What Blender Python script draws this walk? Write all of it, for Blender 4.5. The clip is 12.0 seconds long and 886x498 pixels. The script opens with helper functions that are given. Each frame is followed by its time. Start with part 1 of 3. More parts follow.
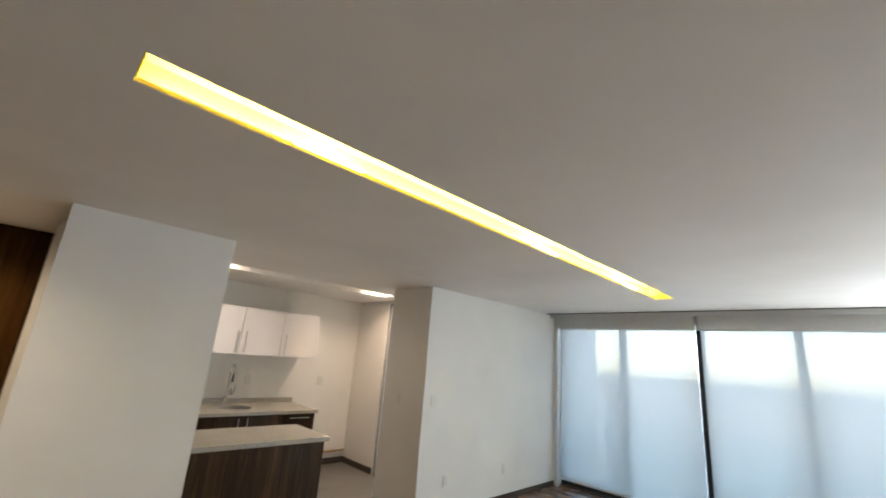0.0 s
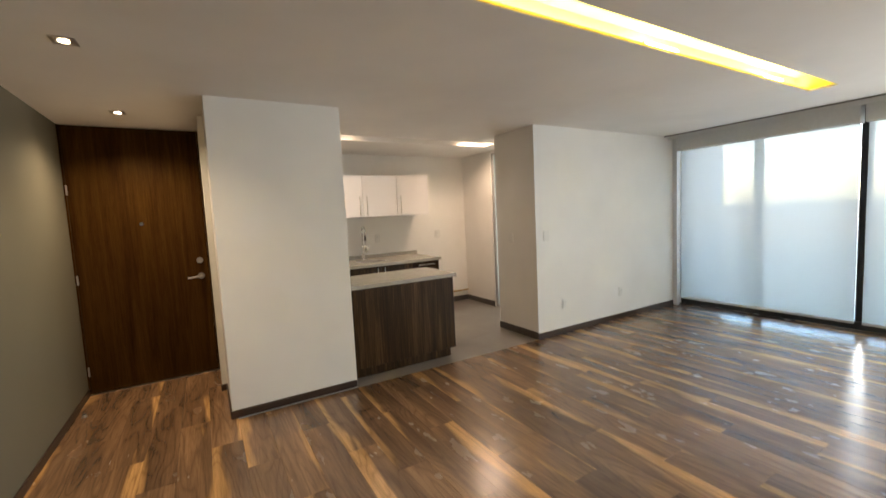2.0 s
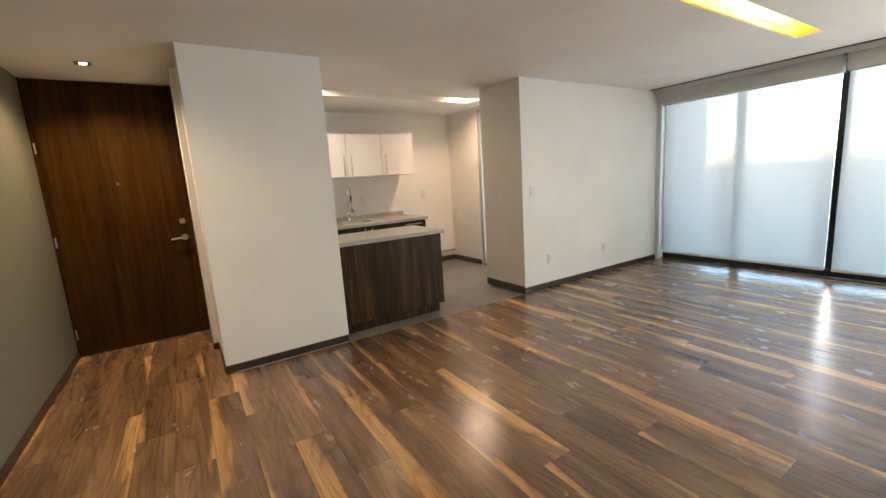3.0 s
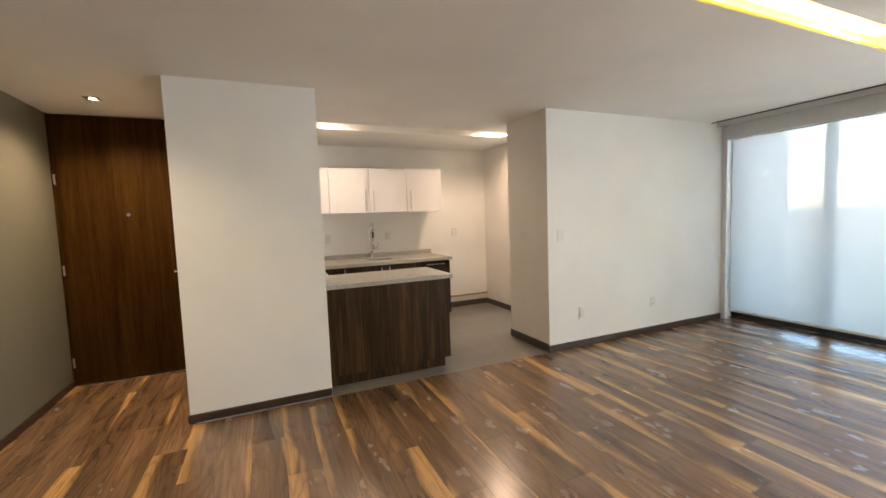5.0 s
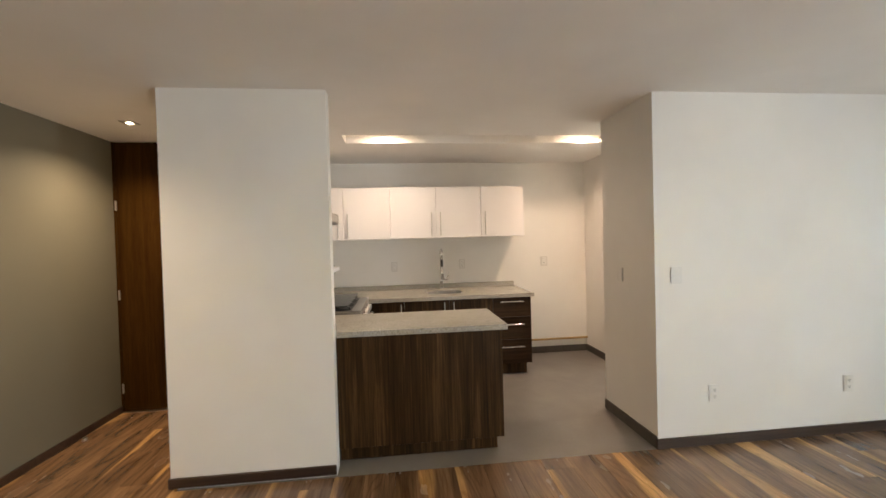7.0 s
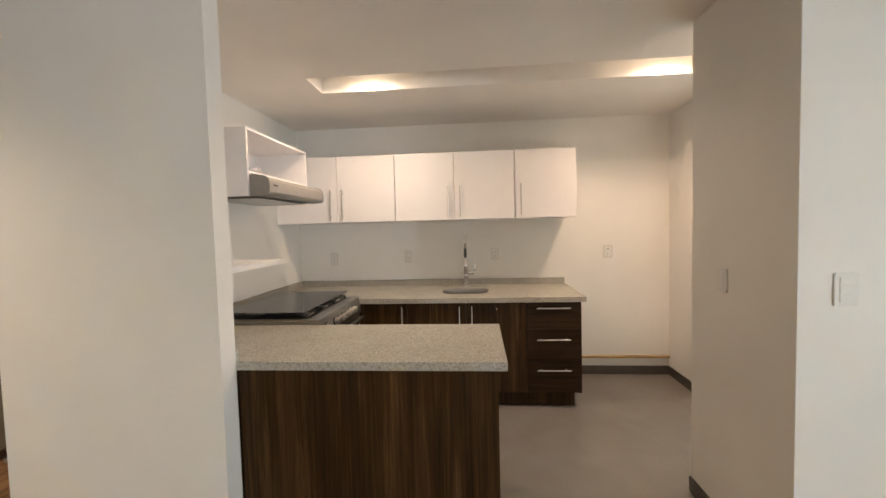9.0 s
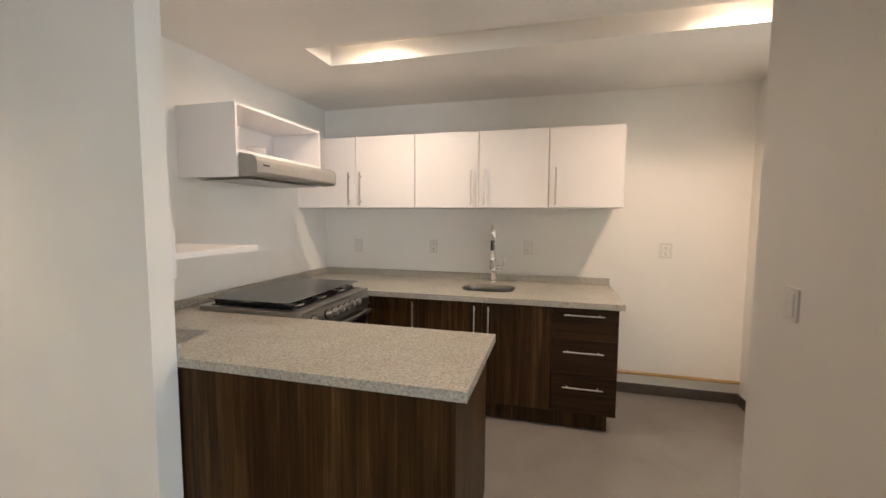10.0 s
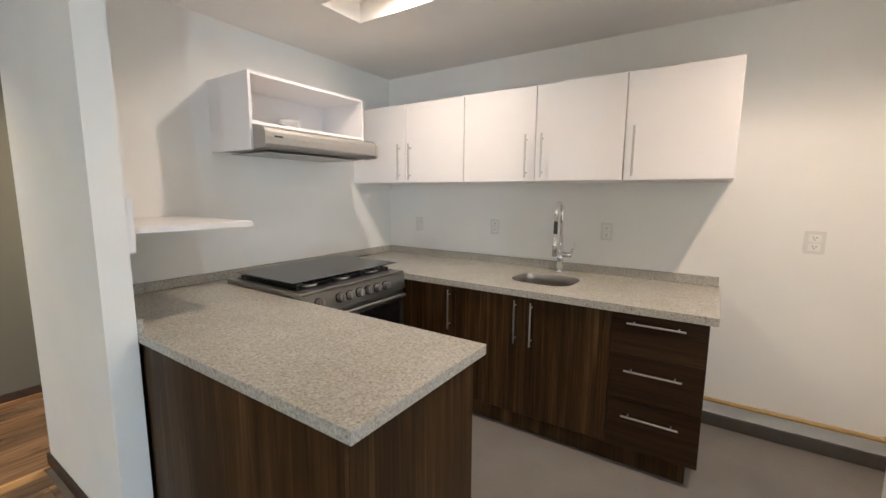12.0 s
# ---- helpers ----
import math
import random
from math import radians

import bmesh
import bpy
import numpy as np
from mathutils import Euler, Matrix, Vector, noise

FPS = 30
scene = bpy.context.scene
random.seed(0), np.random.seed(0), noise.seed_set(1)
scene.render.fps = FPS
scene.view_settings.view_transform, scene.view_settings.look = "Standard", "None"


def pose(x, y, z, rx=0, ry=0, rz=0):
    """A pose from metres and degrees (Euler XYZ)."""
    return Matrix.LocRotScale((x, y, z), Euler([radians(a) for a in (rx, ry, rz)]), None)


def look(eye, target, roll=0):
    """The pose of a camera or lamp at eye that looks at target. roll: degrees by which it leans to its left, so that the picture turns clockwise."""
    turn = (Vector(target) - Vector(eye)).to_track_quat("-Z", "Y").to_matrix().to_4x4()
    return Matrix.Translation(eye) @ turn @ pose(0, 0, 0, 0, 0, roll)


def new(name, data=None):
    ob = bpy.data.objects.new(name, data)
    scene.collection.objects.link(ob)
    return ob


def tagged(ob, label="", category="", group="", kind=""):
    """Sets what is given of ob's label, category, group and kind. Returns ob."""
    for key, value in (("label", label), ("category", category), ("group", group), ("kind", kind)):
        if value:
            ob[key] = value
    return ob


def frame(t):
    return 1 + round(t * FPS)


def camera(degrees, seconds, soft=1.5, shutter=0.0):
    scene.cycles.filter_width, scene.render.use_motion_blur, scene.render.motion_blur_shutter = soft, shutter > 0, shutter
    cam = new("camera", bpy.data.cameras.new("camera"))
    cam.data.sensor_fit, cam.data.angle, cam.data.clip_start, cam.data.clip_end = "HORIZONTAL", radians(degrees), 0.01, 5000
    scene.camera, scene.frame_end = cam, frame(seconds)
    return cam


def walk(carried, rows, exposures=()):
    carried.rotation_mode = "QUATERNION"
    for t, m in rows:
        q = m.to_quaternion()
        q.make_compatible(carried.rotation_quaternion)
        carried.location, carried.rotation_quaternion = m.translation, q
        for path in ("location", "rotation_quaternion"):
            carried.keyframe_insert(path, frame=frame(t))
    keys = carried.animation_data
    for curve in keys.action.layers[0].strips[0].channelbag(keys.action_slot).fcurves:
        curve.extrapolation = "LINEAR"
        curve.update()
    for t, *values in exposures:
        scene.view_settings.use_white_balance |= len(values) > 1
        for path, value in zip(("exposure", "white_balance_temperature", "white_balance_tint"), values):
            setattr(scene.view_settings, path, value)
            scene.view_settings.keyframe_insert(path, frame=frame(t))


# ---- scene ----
cam = camera(94.8, 12.0, shutter=0.4)
PATH = [
    (0, (0.137, -0.108, 1.695), (1.476, 1.288, 2.206), 4.5),
    (0.5, (0.163, -0.134, 1.672), (1.349, 1.437, 2.023), 2.9),
    (1, (0.168, -0.128, 1.62), (1.238, 1.552, 1.806), 0.7),
    (1.5, (0.133, -0.122, 1.583), (1.142, 1.605, 1.598), -1.3),
    (2, (0.065, -0.125, 1.519), (1.071, 1.595, 1.351), -2.8),
    (2.5, (0.016, -0.132, 1.441), (1.051, 1.552, 1.135), -3.5),
    (2.7, (0.004, -0.137, 1.426), (1.051, 1.533, 1.087), -3.7),
    (4.3, (0.431, -0.118, 1.407), (1.419, 1.603, 1.158), -2.7),
    (4.5, (0.498, -0.109, 1.418), (1.443, 1.639, 1.188), -2.5),
    (5, (0.733, 0.01, 1.436), (1.527, 1.839, 1.282), -2.1),
    (5.5, (0.97, 0.122, 1.459), (1.578, 2.025, 1.362), -1.9),
    (6, (1.26, 0.24, 1.493), (1.679, 2.194, 1.413), -1.4),
    (6.5, (1.439, 0.426, 1.474), (1.712, 2.406, 1.413), -1.2),
    (7, (1.599, 0.725, 1.489), (1.814, 2.713, 1.453), -1.6),
    (9, (2.229, 1.833, 1.46), (2.059, 3.824, 1.36), -1.5),
    (9.5, (2.453, 2.051, 1.473), (2.087, 4.014, 1.35), -0.3),
    (10, (2.599, 2.256, 1.47), (2.079, 4.181, 1.308), 0.3),
    (10.5, (2.704, 2.503, 1.471), (2.039, 4.381, 1.295), -0.3),
    (11, (2.807, 2.67, 1.46), (1.952, 4.466, 1.253), -0.6),
    (11.5, (2.954, 2.801, 1.462), (1.94, 4.508, 1.222), 0.1),
    (12, (3.011, 2.894, 1.452), (1.912, 4.544, 1.183), 0.4),
]
EXPOSURES = [(0.0, 4.95, 6700, 11), (2.5, 5.15, 7400, 13), (6.0, 5.3, 7350, 14), (9.0, 5.22, 7150, 14), (12.0, 5.35, 6150, 10)]
walk(cam, [(t, look(eye, target, roll)) for t, eye, target, roll in PATH], EXPOSURES)

# ---- world and lights ----
world = bpy.data.worlds.new("sky")
world.use_nodes = True
scene.world = world
wn = world.node_tree.nodes
sky = wn.new("ShaderNodeTexSky")
sky.sky_type, sky.sun_disc = "NISHITA", False
sky.sun_elevation, sky.sun_rotation = radians(32), radians(250)
sky.air_density, sky.dust_density, sky.ozone_density = 1.0, 1.0, 1.0
wn["Background"].inputs["Strength"].default_value = 0.05
world.node_tree.links.new(sky.outputs["Color"], wn["Background"].inputs["Color"])


def lamp(name, kind, m, energy, color, **more):
    data = bpy.data.lights.new(name, kind)
    data.energy, data.color = energy, color
    for key, value in more.items():
        if key == "size":
            data.shape, data.size, data.size_y = "RECTANGLE", value[0], value[1]
        elif key == "radius":
            data.shadow_soft_size = value
        elif key == "cone":
            data.spot_size, data.spot_blend = radians(value[0]), value[1]
        elif key == "spread":
            data.spread = radians(value)
        elif key == "angle":
            data.angle = radians(value)
    ob = new(name, data)
    ob.matrix_world = m
    return ob


SUN = lamp("sun", "SUN", look((-6, -2.2, 4), (0, 0, 0)), 0.04, (0.98, 0.98, 1.0), angle=60)
WARM, NEUTRAL = (1.0, 0.80, 0.58), (1.0, 0.93, 0.82)
# added fill strips at the blinds' edges, standing in for window daylight
for gy, wide, watts in ((1.342, 0.018, 0.12), (-0.615, 0.018, 1.7), (-2.535, 0.018, 2.2)):
    lamp("window_sky_light", "AREA", pose(6.118, gy, 1.1, 0, 90, 0), watts, (0.83, 0.93, 1.0), size=(1.9, wide))
# daylight of the service patio behind the frosted door
lamp("patio_door_light", "AREA", pose(4.35, 4.58, 1.25, 0, 90, 0), 0.6, (0.97, 0.955, 1.0), size=(2.2, 0.9))
# two bulbs in the kitchen's ceiling slot
for bx, watts, tone in ((1.49, 1.6, (1.0, 0.80, 0.63)), (3.53, 1.95, (1.0, 0.74, 0.56))):
    lamp("kitchen_bulb_light", "SPOT", pose(bx, 4.66, 2.56), watts, tone, radius=0.03, cone=(172, 1.0))
# two recessed spots of the entry
for by, watts in ((2.65, 1.9), (4.155, 2.7)):
    lamp("entry_spot_light", "SPOT", pose(-0.455, by, 2.465), watts, WARM, radius=0.03, cone=(142, 0.9))
# the strip that lies on the ledge of the yellow cove
lamp("cove_strip_light", "AREA", pose(2.567, 1.508, 2.514, 180, 0, 0), 0.68, NEUTRAL, size=(4.7, 0.03))

# ---- materials ----


def material(name):
    m = bpy.data.materials.new(name)
    m.use_nodes = True
    nt = m.node_tree
    return m, nt, nt.nodes["Principled BSDF"]


def node(nt, kind, **inputs):
    n = nt.nodes.new("ShaderNode" + kind)
    for key, value in inputs.items():
        n.inputs[key.replace("_", " ")].default_value = value
    return n


def ramp(nt, source, *stops):
    r = nt.nodes.new("ShaderNodeValToRGB")
    while len(r.color_ramp.elements) < len(stops):
        r.color_ramp.elements.new(0.5)
    for e, (at, color) in zip(r.color_ramp.elements, stops):
        e.position, e.color = at, (*color, 1)
    nt.links.new(source, r.inputs["Fac"])
    return r.outputs["Color"]


def coords(nt, scale=(1, 1, 1), shift=False):
    """Object coordinates, scaled; with shift, moved by each object's own random number."""
    tc = nt.nodes.new("ShaderNodeTexCoord")
    out = tc.outputs["Object"]
    if shift:
        info = nt.nodes.new("ShaderNodeObjectInfo")
        mul = node(nt, "VectorMath")
        mul.operation = "MULTIPLY_ADD"
        comb = nt.nodes.new("ShaderNodeCombineXYZ")
        for k in ("X", "Y", "Z"):
            nt.links.new(info.outputs["Random"], comb.inputs[k])
        mul.inputs[1].default_value = (37.0, 91.0, 53.0)
        nt.links.new(comb.outputs[0], mul.inputs[0])
        nt.links.new(out, mul.inputs[2])
        out = mul.outputs[0]
    mp = nt.nodes.new("ShaderNodeMapping")
    mp.inputs["Scale"].default_value = scale
    nt.links.new(out, mp.inputs["Vector"])
    return mp.outputs["Vector"]


def noise_tex(nt, vec, scale, detail=4.0, rough=0.55, distort=0.0):
    n = node(nt, "TexNoise", Scale=scale, Detail=detail, Roughness=rough, Distortion=distort)
    nt.links.new(vec, n.inputs["Vector"])
    return n.outputs["Fac"]


def bump(nt, bsdf, height, strength, distance=0.002):
    b = node(nt, "Bump", Strength=strength, Distance=distance)
    nt.links.new(height, b.inputs["Height"])
    nt.links.new(b.outputs["Normal"], bsdf.inputs["Normal"])


def mix(nt, fac, a, b, kind="MIX"):
    n = nt.nodes.new("ShaderNodeMix")
    n.data_type, n.blend_type = "RGBA", kind
    for value, k in ((fac, 0), (a, 6), (b, 7)):
        if isinstance(value, (int, float)):
            n.inputs[k].default_value = value
        elif isinstance(value, tuple):
            n.inputs[k].default_value = (*value, 1)
        else:
            nt.links.new(value, n.inputs[k])
    return n.outputs[2]


def paint(name, color, rough=0.55, vary=0.04, grain=0.15, fine=180.0):
    """Rolled wall paint: faint patches and an orange-peel relief."""
    m, nt, b = material(name)
    v = coords(nt)
    big = noise_tex(nt, v, 1.3, 3)
    dark = tuple(c * (1 - vary) for c in color)
    light = tuple(min(1.0, c * (1 + vary)) for c in color)
    nt.links.new(ramp(nt, big, (0.3, dark), (0.7, light)), b.inputs["Base Color"])
    b.inputs["Roughness"].default_value = rough
    bump(nt, b, noise_tex(nt, v, fine, 3), grain, 0.001)
    return m


def plain(name, color, rough=0.4, metal=0.0, vary=0.06, scale=30.0):
    m, nt, b = material(name)
    n = noise_tex(nt, coords(nt), scale, 3)
    nt.links.new(ramp(nt, n, (0.3, tuple(c * (1 - vary) for c in color)), (0.7, tuple(min(1, c * (1 + vary)) for c in color))), b.inputs["Base Color"])
    b.inputs["Roughness"].default_value, b.inputs["Metallic"].default_value = rough, metal
    return m


def brushed(name, color, rough, along):
    """Brushed metal with fine streaks along one axis."""
    m, nt, b = material(name)
    scale = [220.0, 220.0, 220.0]
    scale["xyz".index(along)] = 4.0
    n = noise_tex(nt, coords(nt, scale), 1.0, 3)
    nt.links.new(ramp(nt, n, (0.25, tuple(c * 0.85 for c in color)), (0.75, color)), b.inputs["Base Color"])
    b.inputs["Metallic"].default_value, b.inputs["Roughness"].default_value = 1.0, rough
    bump(nt, b, n, 0.08, 0.0005)
    return m


def wood(name, dark, mid, light, along, rough, stretch=22.0, shift=True, lined=0.6):
    """Veneer with bands along one axis, pores and a slow drift of tone."""
    m, nt, b = material(name)
    s = [stretch, stretch, stretch]
    s["xyz".index(along)] = 0.9
    v = coords(nt, s, shift)
    bands = noise_tex(nt, v, 1.0, 5, 0.6, 0.6)
    col = ramp(nt, bands, (0.28, dark), (0.5, mid), (0.74, light))
    f = [stretch * 4.5] * 3
    f["xyz".index(along)] = 0.7
    lines = noise_tex(nt, coords(nt, f, shift), 1.0, 3, 0.6, 0.3)
    col = mix(nt, lined, col, ramp(nt, lines, (0.33, (0.5, 0.47, 0.44)), (0.52, (0.95, 0.95, 0.95)), (0.68, (1.55, 1.5, 1.42))), "MULTIPLY")
    p = [260.0, 260.0, 260.0]
    p["xyz".index(along)] = 9.0
    pores = noise_tex(nt, coords(nt, p, shift), 1.0, 2)
    col = mix(nt, 0.5, col, ramp(nt, pores, (0.35, (0.45, 0.45, 0.45)), (0.6, (1, 1, 1))), "MULTIPLY")
    nt.links.new(col, b.inputs["Base Color"])
    b.inputs["Roughness"].default_value = rough
    bump(nt, b, pores, 0.12, 0.0006)
    return m


def floor_wood():
    """Walnut laminate: dark heartwood with sapwood streaks, each plank its own cut, satin varnish."""
    m, nt, b = material("walnut_plank")
    v = coords(nt, (8.0, 0.9, 8.0), True)
    warp = noise_tex(nt, v, 0.8, 3, 0.5, 0.6)
    heart = ramp(nt, warp, (0.28, (0.128, 0.076, 0.042)), (0.5, (0.236, 0.139, 0.077)), (0.72, (0.385, 0.23, 0.126)))
    # sapwood: a long pale ribbon that wanders along one edge of most planks
    tc = nt.nodes.new("ShaderNodeTexCoord")
    own = nt.nodes.new("ShaderNodeObjectInfo")
    axes = nt.nodes.new("ShaderNodeSeparateXYZ")
    nt.links.new(tc.outputs["Object"], axes.inputs[0])

    def calc(kind, a, b):
        n = nt.nodes.new("ShaderNodeMath")
        n.operation = kind
        for k, value in enumerate((a, b)):
            if isinstance(value, (int, float)):
                n.inputs[k].default_value = value
            else:
                nt.links.new(value, n.inputs[k])
        return n.outputs[0]

    side = calc("SUBTRACT", calc("MULTIPLY", calc("GREATER_THAN", own.outputs["Random"], 0.5), 2.0), 1.0)
    edge = calc("MULTIPLY", calc("MULTIPLY", axes.outputs["X"], 1 / 0.0965), side)
    wander = noise_tex(nt, coords(nt, (9.0, 1.1, 9.0), True), 0.8, 2.5, 0.5, 0.4)
    where = noise_tex(nt, coords(nt, (0.05, 0.5, 0.05), True), 1.0, 1.0)
    sap = calc("ADD", calc("MULTIPLY", edge, 0.42), calc("ADD", calc("MULTIPLY", calc("SUBTRACT", wander, 0.5), 1.5), calc("MULTIPLY", calc("SUBTRACT", where, 0.5), 1.2)))
    streak = ramp(nt, sap, (0.29, (0, 0, 0)), (0.47, (1, 1, 1)))
    col = mix(nt, streak, heart, (0.68, 0.40, 0.17))
    # growth rings: contour lines of a slow noise, which close to arches along the plank
    slow = noise_tex(nt, coords(nt, (6.5, 0.8, 6.5), True), 0.9, 1.5, 0.4, 0.3)
    many = node(nt, "Math")
    many.operation = "MULTIPLY"
    many.inputs[1].default_value = 26.0
    nt.links.new(slow, many.inputs[0])
    saw = node(nt, "Math")
    saw.operation = "PINGPONG"
    saw.inputs[1].default_value = 1.0
    nt.links.new(many.outputs[0], saw.inputs[0])
    col = mix(nt, 0.55, col, ramp(nt, saw.outputs[0], (0.0, (0.52, 0.46, 0.42)), (0.35, (0.95, 0.94, 0.93)), (1.0, (1.12, 1.1, 1.08))), "MULTIPLY")
    grain = noise_tex(nt, coords(nt, (42.0, 1.6, 42.0), True), 1.0, 3, 0.6, 0.8)
    col = mix(nt, 0.6, col, ramp(nt, grain, (0.32, (0.62, 0.58, 0.55)), (0.6, (1, 1, 1))), "MULTIPLY")
    pores = noise_tex(nt, coords(nt, (300.0, 8.0, 300.0), True), 1.0, 2)
    col = mix(nt, 0.5, col, ramp(nt, pores, (0.35, (0.5, 0.5, 0.5)), (0.6, (1, 1, 1))), "MULTIPLY")
    info = nt.nodes.new("ShaderNodeObjectInfo")
    col = mix(nt, 1.0, col, ramp(nt, info.outputs["Random"], (0.0, (0.85, 0.84, 0.83)), (1.0, (1.15, 1.14, 1.12))), "MULTIPLY")
    nt.links.new(col, b.inputs["Base Color"])
    smear = noise_tex(nt, coords(nt, (2.5, 1.0, 1.0), True), 3.0, 3)
    r = ramp(nt, smear, (0.3, (0.22, 0.22, 0.22)), (0.7, (0.28, 0.28, 0.28)))
    nt.links.new(r, b.inputs["Roughness"])
    b.inputs["Specular IOR Level"].default_value = 1.0
    bump(nt, b, pores, 0.03, 0.0005)
    return m


def granite():
    """Pale grey granite with fine dark and light grains, polished."""
    m, nt, b = material("grey_granite")
    v = coords(nt)
    fine = noise_tex(nt, v, 105.0, 3, 0.72)
    col = ramp(nt, fine, (0.30, (0.22, 0.205, 0.18)), (0.42, (0.42, 0.40, 0.355)), (0.58, (0.50, 0.475, 0.425)), (0.70, (0.62, 0.595, 0.54)))
    vor = node(nt, "TexVoronoi", Scale=120.0)
    nt.links.new(v, vor.inputs["Vector"])
    col = mix(nt, 0.28, col, ramp(nt, vor.outputs["Color"], (0.2, (0.42, 0.42, 0.41)), (0.6, (1, 1, 1))), "MULTIPLY")
    cloud = noise_tex(nt, v, 6.0, 3)
    col = mix(nt, 0.6, col, ramp(nt, cloud, (0.3, (0.85, 0.84, 0.82)), (0.7, (1, 1, 1))), "MULTIPLY")
    nt.links.new(col, b.inputs["Base Color"])
    b.inputs["Roughness"].default_value = 0.22
    bump(nt, b, fine, 0.03, 0.0005)
    return m


def cement():
    """Grey-brown levelled cement floor, sealed, with trowel clouds."""
    m, nt, b = material("kitchen_floor_cement")
    v = coords(nt)
    cloud = noise_tex(nt, v, 2.2, 5, 0.6, 0.4)
    col = ramp(nt, cloud, (0.3, (0.2, 0.18, 0.165)), (0.7, (0.26, 0.24, 0.22)))
    grain = noise_tex(nt, v, 90.0, 4)
    col = mix(nt, 0.4, col, ramp(nt, grain, (0.3, (0.8, 0.8, 0.8)), (0.65, (1, 1, 1))), "MULTIPLY")
    nt.links.new(col, b.inputs["Base Color"])
    b.inputs["Roughness"].default_value = 0.38
    bump(nt, b, grain, 0.05, 0.0006)
    return m


def blind_fabric():
    """Translucent roller screen: light passes, partly straight through the weave."""
    m, nt, b = material("screen_fabric")
    out = nt.nodes["Material Output"]
    nt.nodes.remove(b)
    weave = ramp(nt, noise_tex(nt, coords(nt, (1, 60, 60)), 8.0, 2), (0.3, (0.86, 0.845, 0.83)), (0.7, (0.91, 0.895, 0.88)))
    clear, soft, face = nt.nodes.new("ShaderNodeBsdfTransparent"), nt.nodes.new("ShaderNodeBsdfTranslucent"), nt.nodes.new("ShaderNodeBsdfDiffuse")
    clear.inputs["Color"].default_value = (0.62, 0.605, 0.595, 1)
    nt.links.new(weave, soft.inputs["Color"])
    nt.links.new(weave, face.inputs["Color"])
    m1, m2 = nt.nodes.new("ShaderNodeMixShader"), nt.nodes.new("ShaderNodeMixShader")
    m1.inputs[0].default_value, m2.inputs[0].default_value = 0.2, 0.44
    nt.links.new(soft.outputs[0], m1.inputs[1])
    nt.links.new(face.outputs[0], m1.inputs[2])
    nt.links.new(m1.outputs[0], m2.inputs[1])
    nt.links.new(clear.outputs[0], m2.inputs[2])
    nt.links.new(m2.outputs[0], out.inputs["Surface"])
    return m


def glass(name, tint, rough=0.02, gloss=0.1):
    """A thin pane: clear with a faint reflection."""
    m, nt, b = material(name)
    out = nt.nodes["Material Output"]
    nt.nodes.remove(b)
    t, g = nt.nodes.new("ShaderNodeBsdfTransparent"), nt.nodes.new("ShaderNodeBsdfGlossy")
    t.inputs["Color"].default_value = (*tint, 1)
    g.inputs["Roughness"].default_value = rough
    fr = nt.nodes.new("ShaderNodeFresnel")
    fr.inputs["IOR"].default_value = 1.0 + gloss * 5
    s = nt.nodes.new("ShaderNodeMixShader")
    nt.links.new(fr.outputs[0], s.inputs[0])
    nt.links.new(t.outputs[0], s.inputs[1])
    nt.links.new(g.outputs[0], s.inputs[2])
    nt.links.new(s.outputs[0], out.inputs["Surface"])
    return m


def frosted_glass():
    """Acid-etched greenish glass: light passes scattered, a faint sheen in front."""
    m, nt, b = material("frosted_green_glass")
    out = nt.nodes["Material Output"]
    nt.nodes.remove(b)
    tone = ramp(nt, noise_tex(nt, coords(nt), 9.0, 3), (0.3, (0.58, 0.63, 0.61)), (0.7, (0.62, 0.67, 0.65)))
    soft, sheen, mixed = nt.nodes.new("ShaderNodeBsdfTranslucent"), nt.nodes.new("ShaderNodeBsdfGlossy"), nt.nodes.new("ShaderNodeMixShader")
    nt.links.new(tone, soft.inputs["Color"])
    sheen.inputs["Roughness"].default_value = 0.4
    mixed.inputs[0].default_value = 0.06
    nt.links.new(soft.outputs[0], mixed.inputs[1])
    nt.links.new(sheen.outputs[0], mixed.inputs[2])
    nt.links.new(mixed.outputs[0], out.inputs["Surface"])
    return m


def glow(name, color, strength):
    m, nt, b = material(name)
    b.inputs["Emission Color"].default_value = (*color, 1)
    b.inputs["Emission Strength"].default_value = strength
    b.inputs["Base Color"].default_value = (0.9, 0.9, 0.9, 1)
    return m


WHITE = paint("white_wall_paint", (0.84, 0.825, 0.79))
CEILING = paint("ceiling_paint", (0.86, 0.83, 0.79), 0.7)
GREY = paint("olive_grey_wall_paint", (0.155, 0.146, 0.11), 0.5)
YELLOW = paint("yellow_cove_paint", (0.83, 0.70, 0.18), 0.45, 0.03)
PLANK, GRANITE, CEMENT = floor_wood(), granite(), cement()
DOOR_WOOD = wood("walnut_door_veneer", (0.029, 0.0115, 0.0026), (0.05, 0.0215, 0.0046), (0.075, 0.035, 0.0085), "z", 0.48, 16, True, 0.2)
DOOR_WOOD.node_tree.nodes["Principled BSDF"].inputs["Specular IOR Level"].default_value = 0.05
CAB_WOOD = wood("dark_walnut_melamine", (0.019, 0.0092, 0.004), (0.05, 0.0255, 0.009), (0.125, 0.066, 0.027), "z", 0.42, 20, True, 0.7)
DRAWER_WOOD = wood("dark_walnut_melamine_across", (0.018, 0.0088, 0.004), (0.036, 0.0178, 0.0075), (0.066, 0.035, 0.0155), "x", 0.4, 22, True, 0.35)
for m in (CAB_WOOD, DRAWER_WOOD):
    m.node_tree.nodes["Principled BSDF"].inputs["Specular IOR Level"].default_value = 0.16
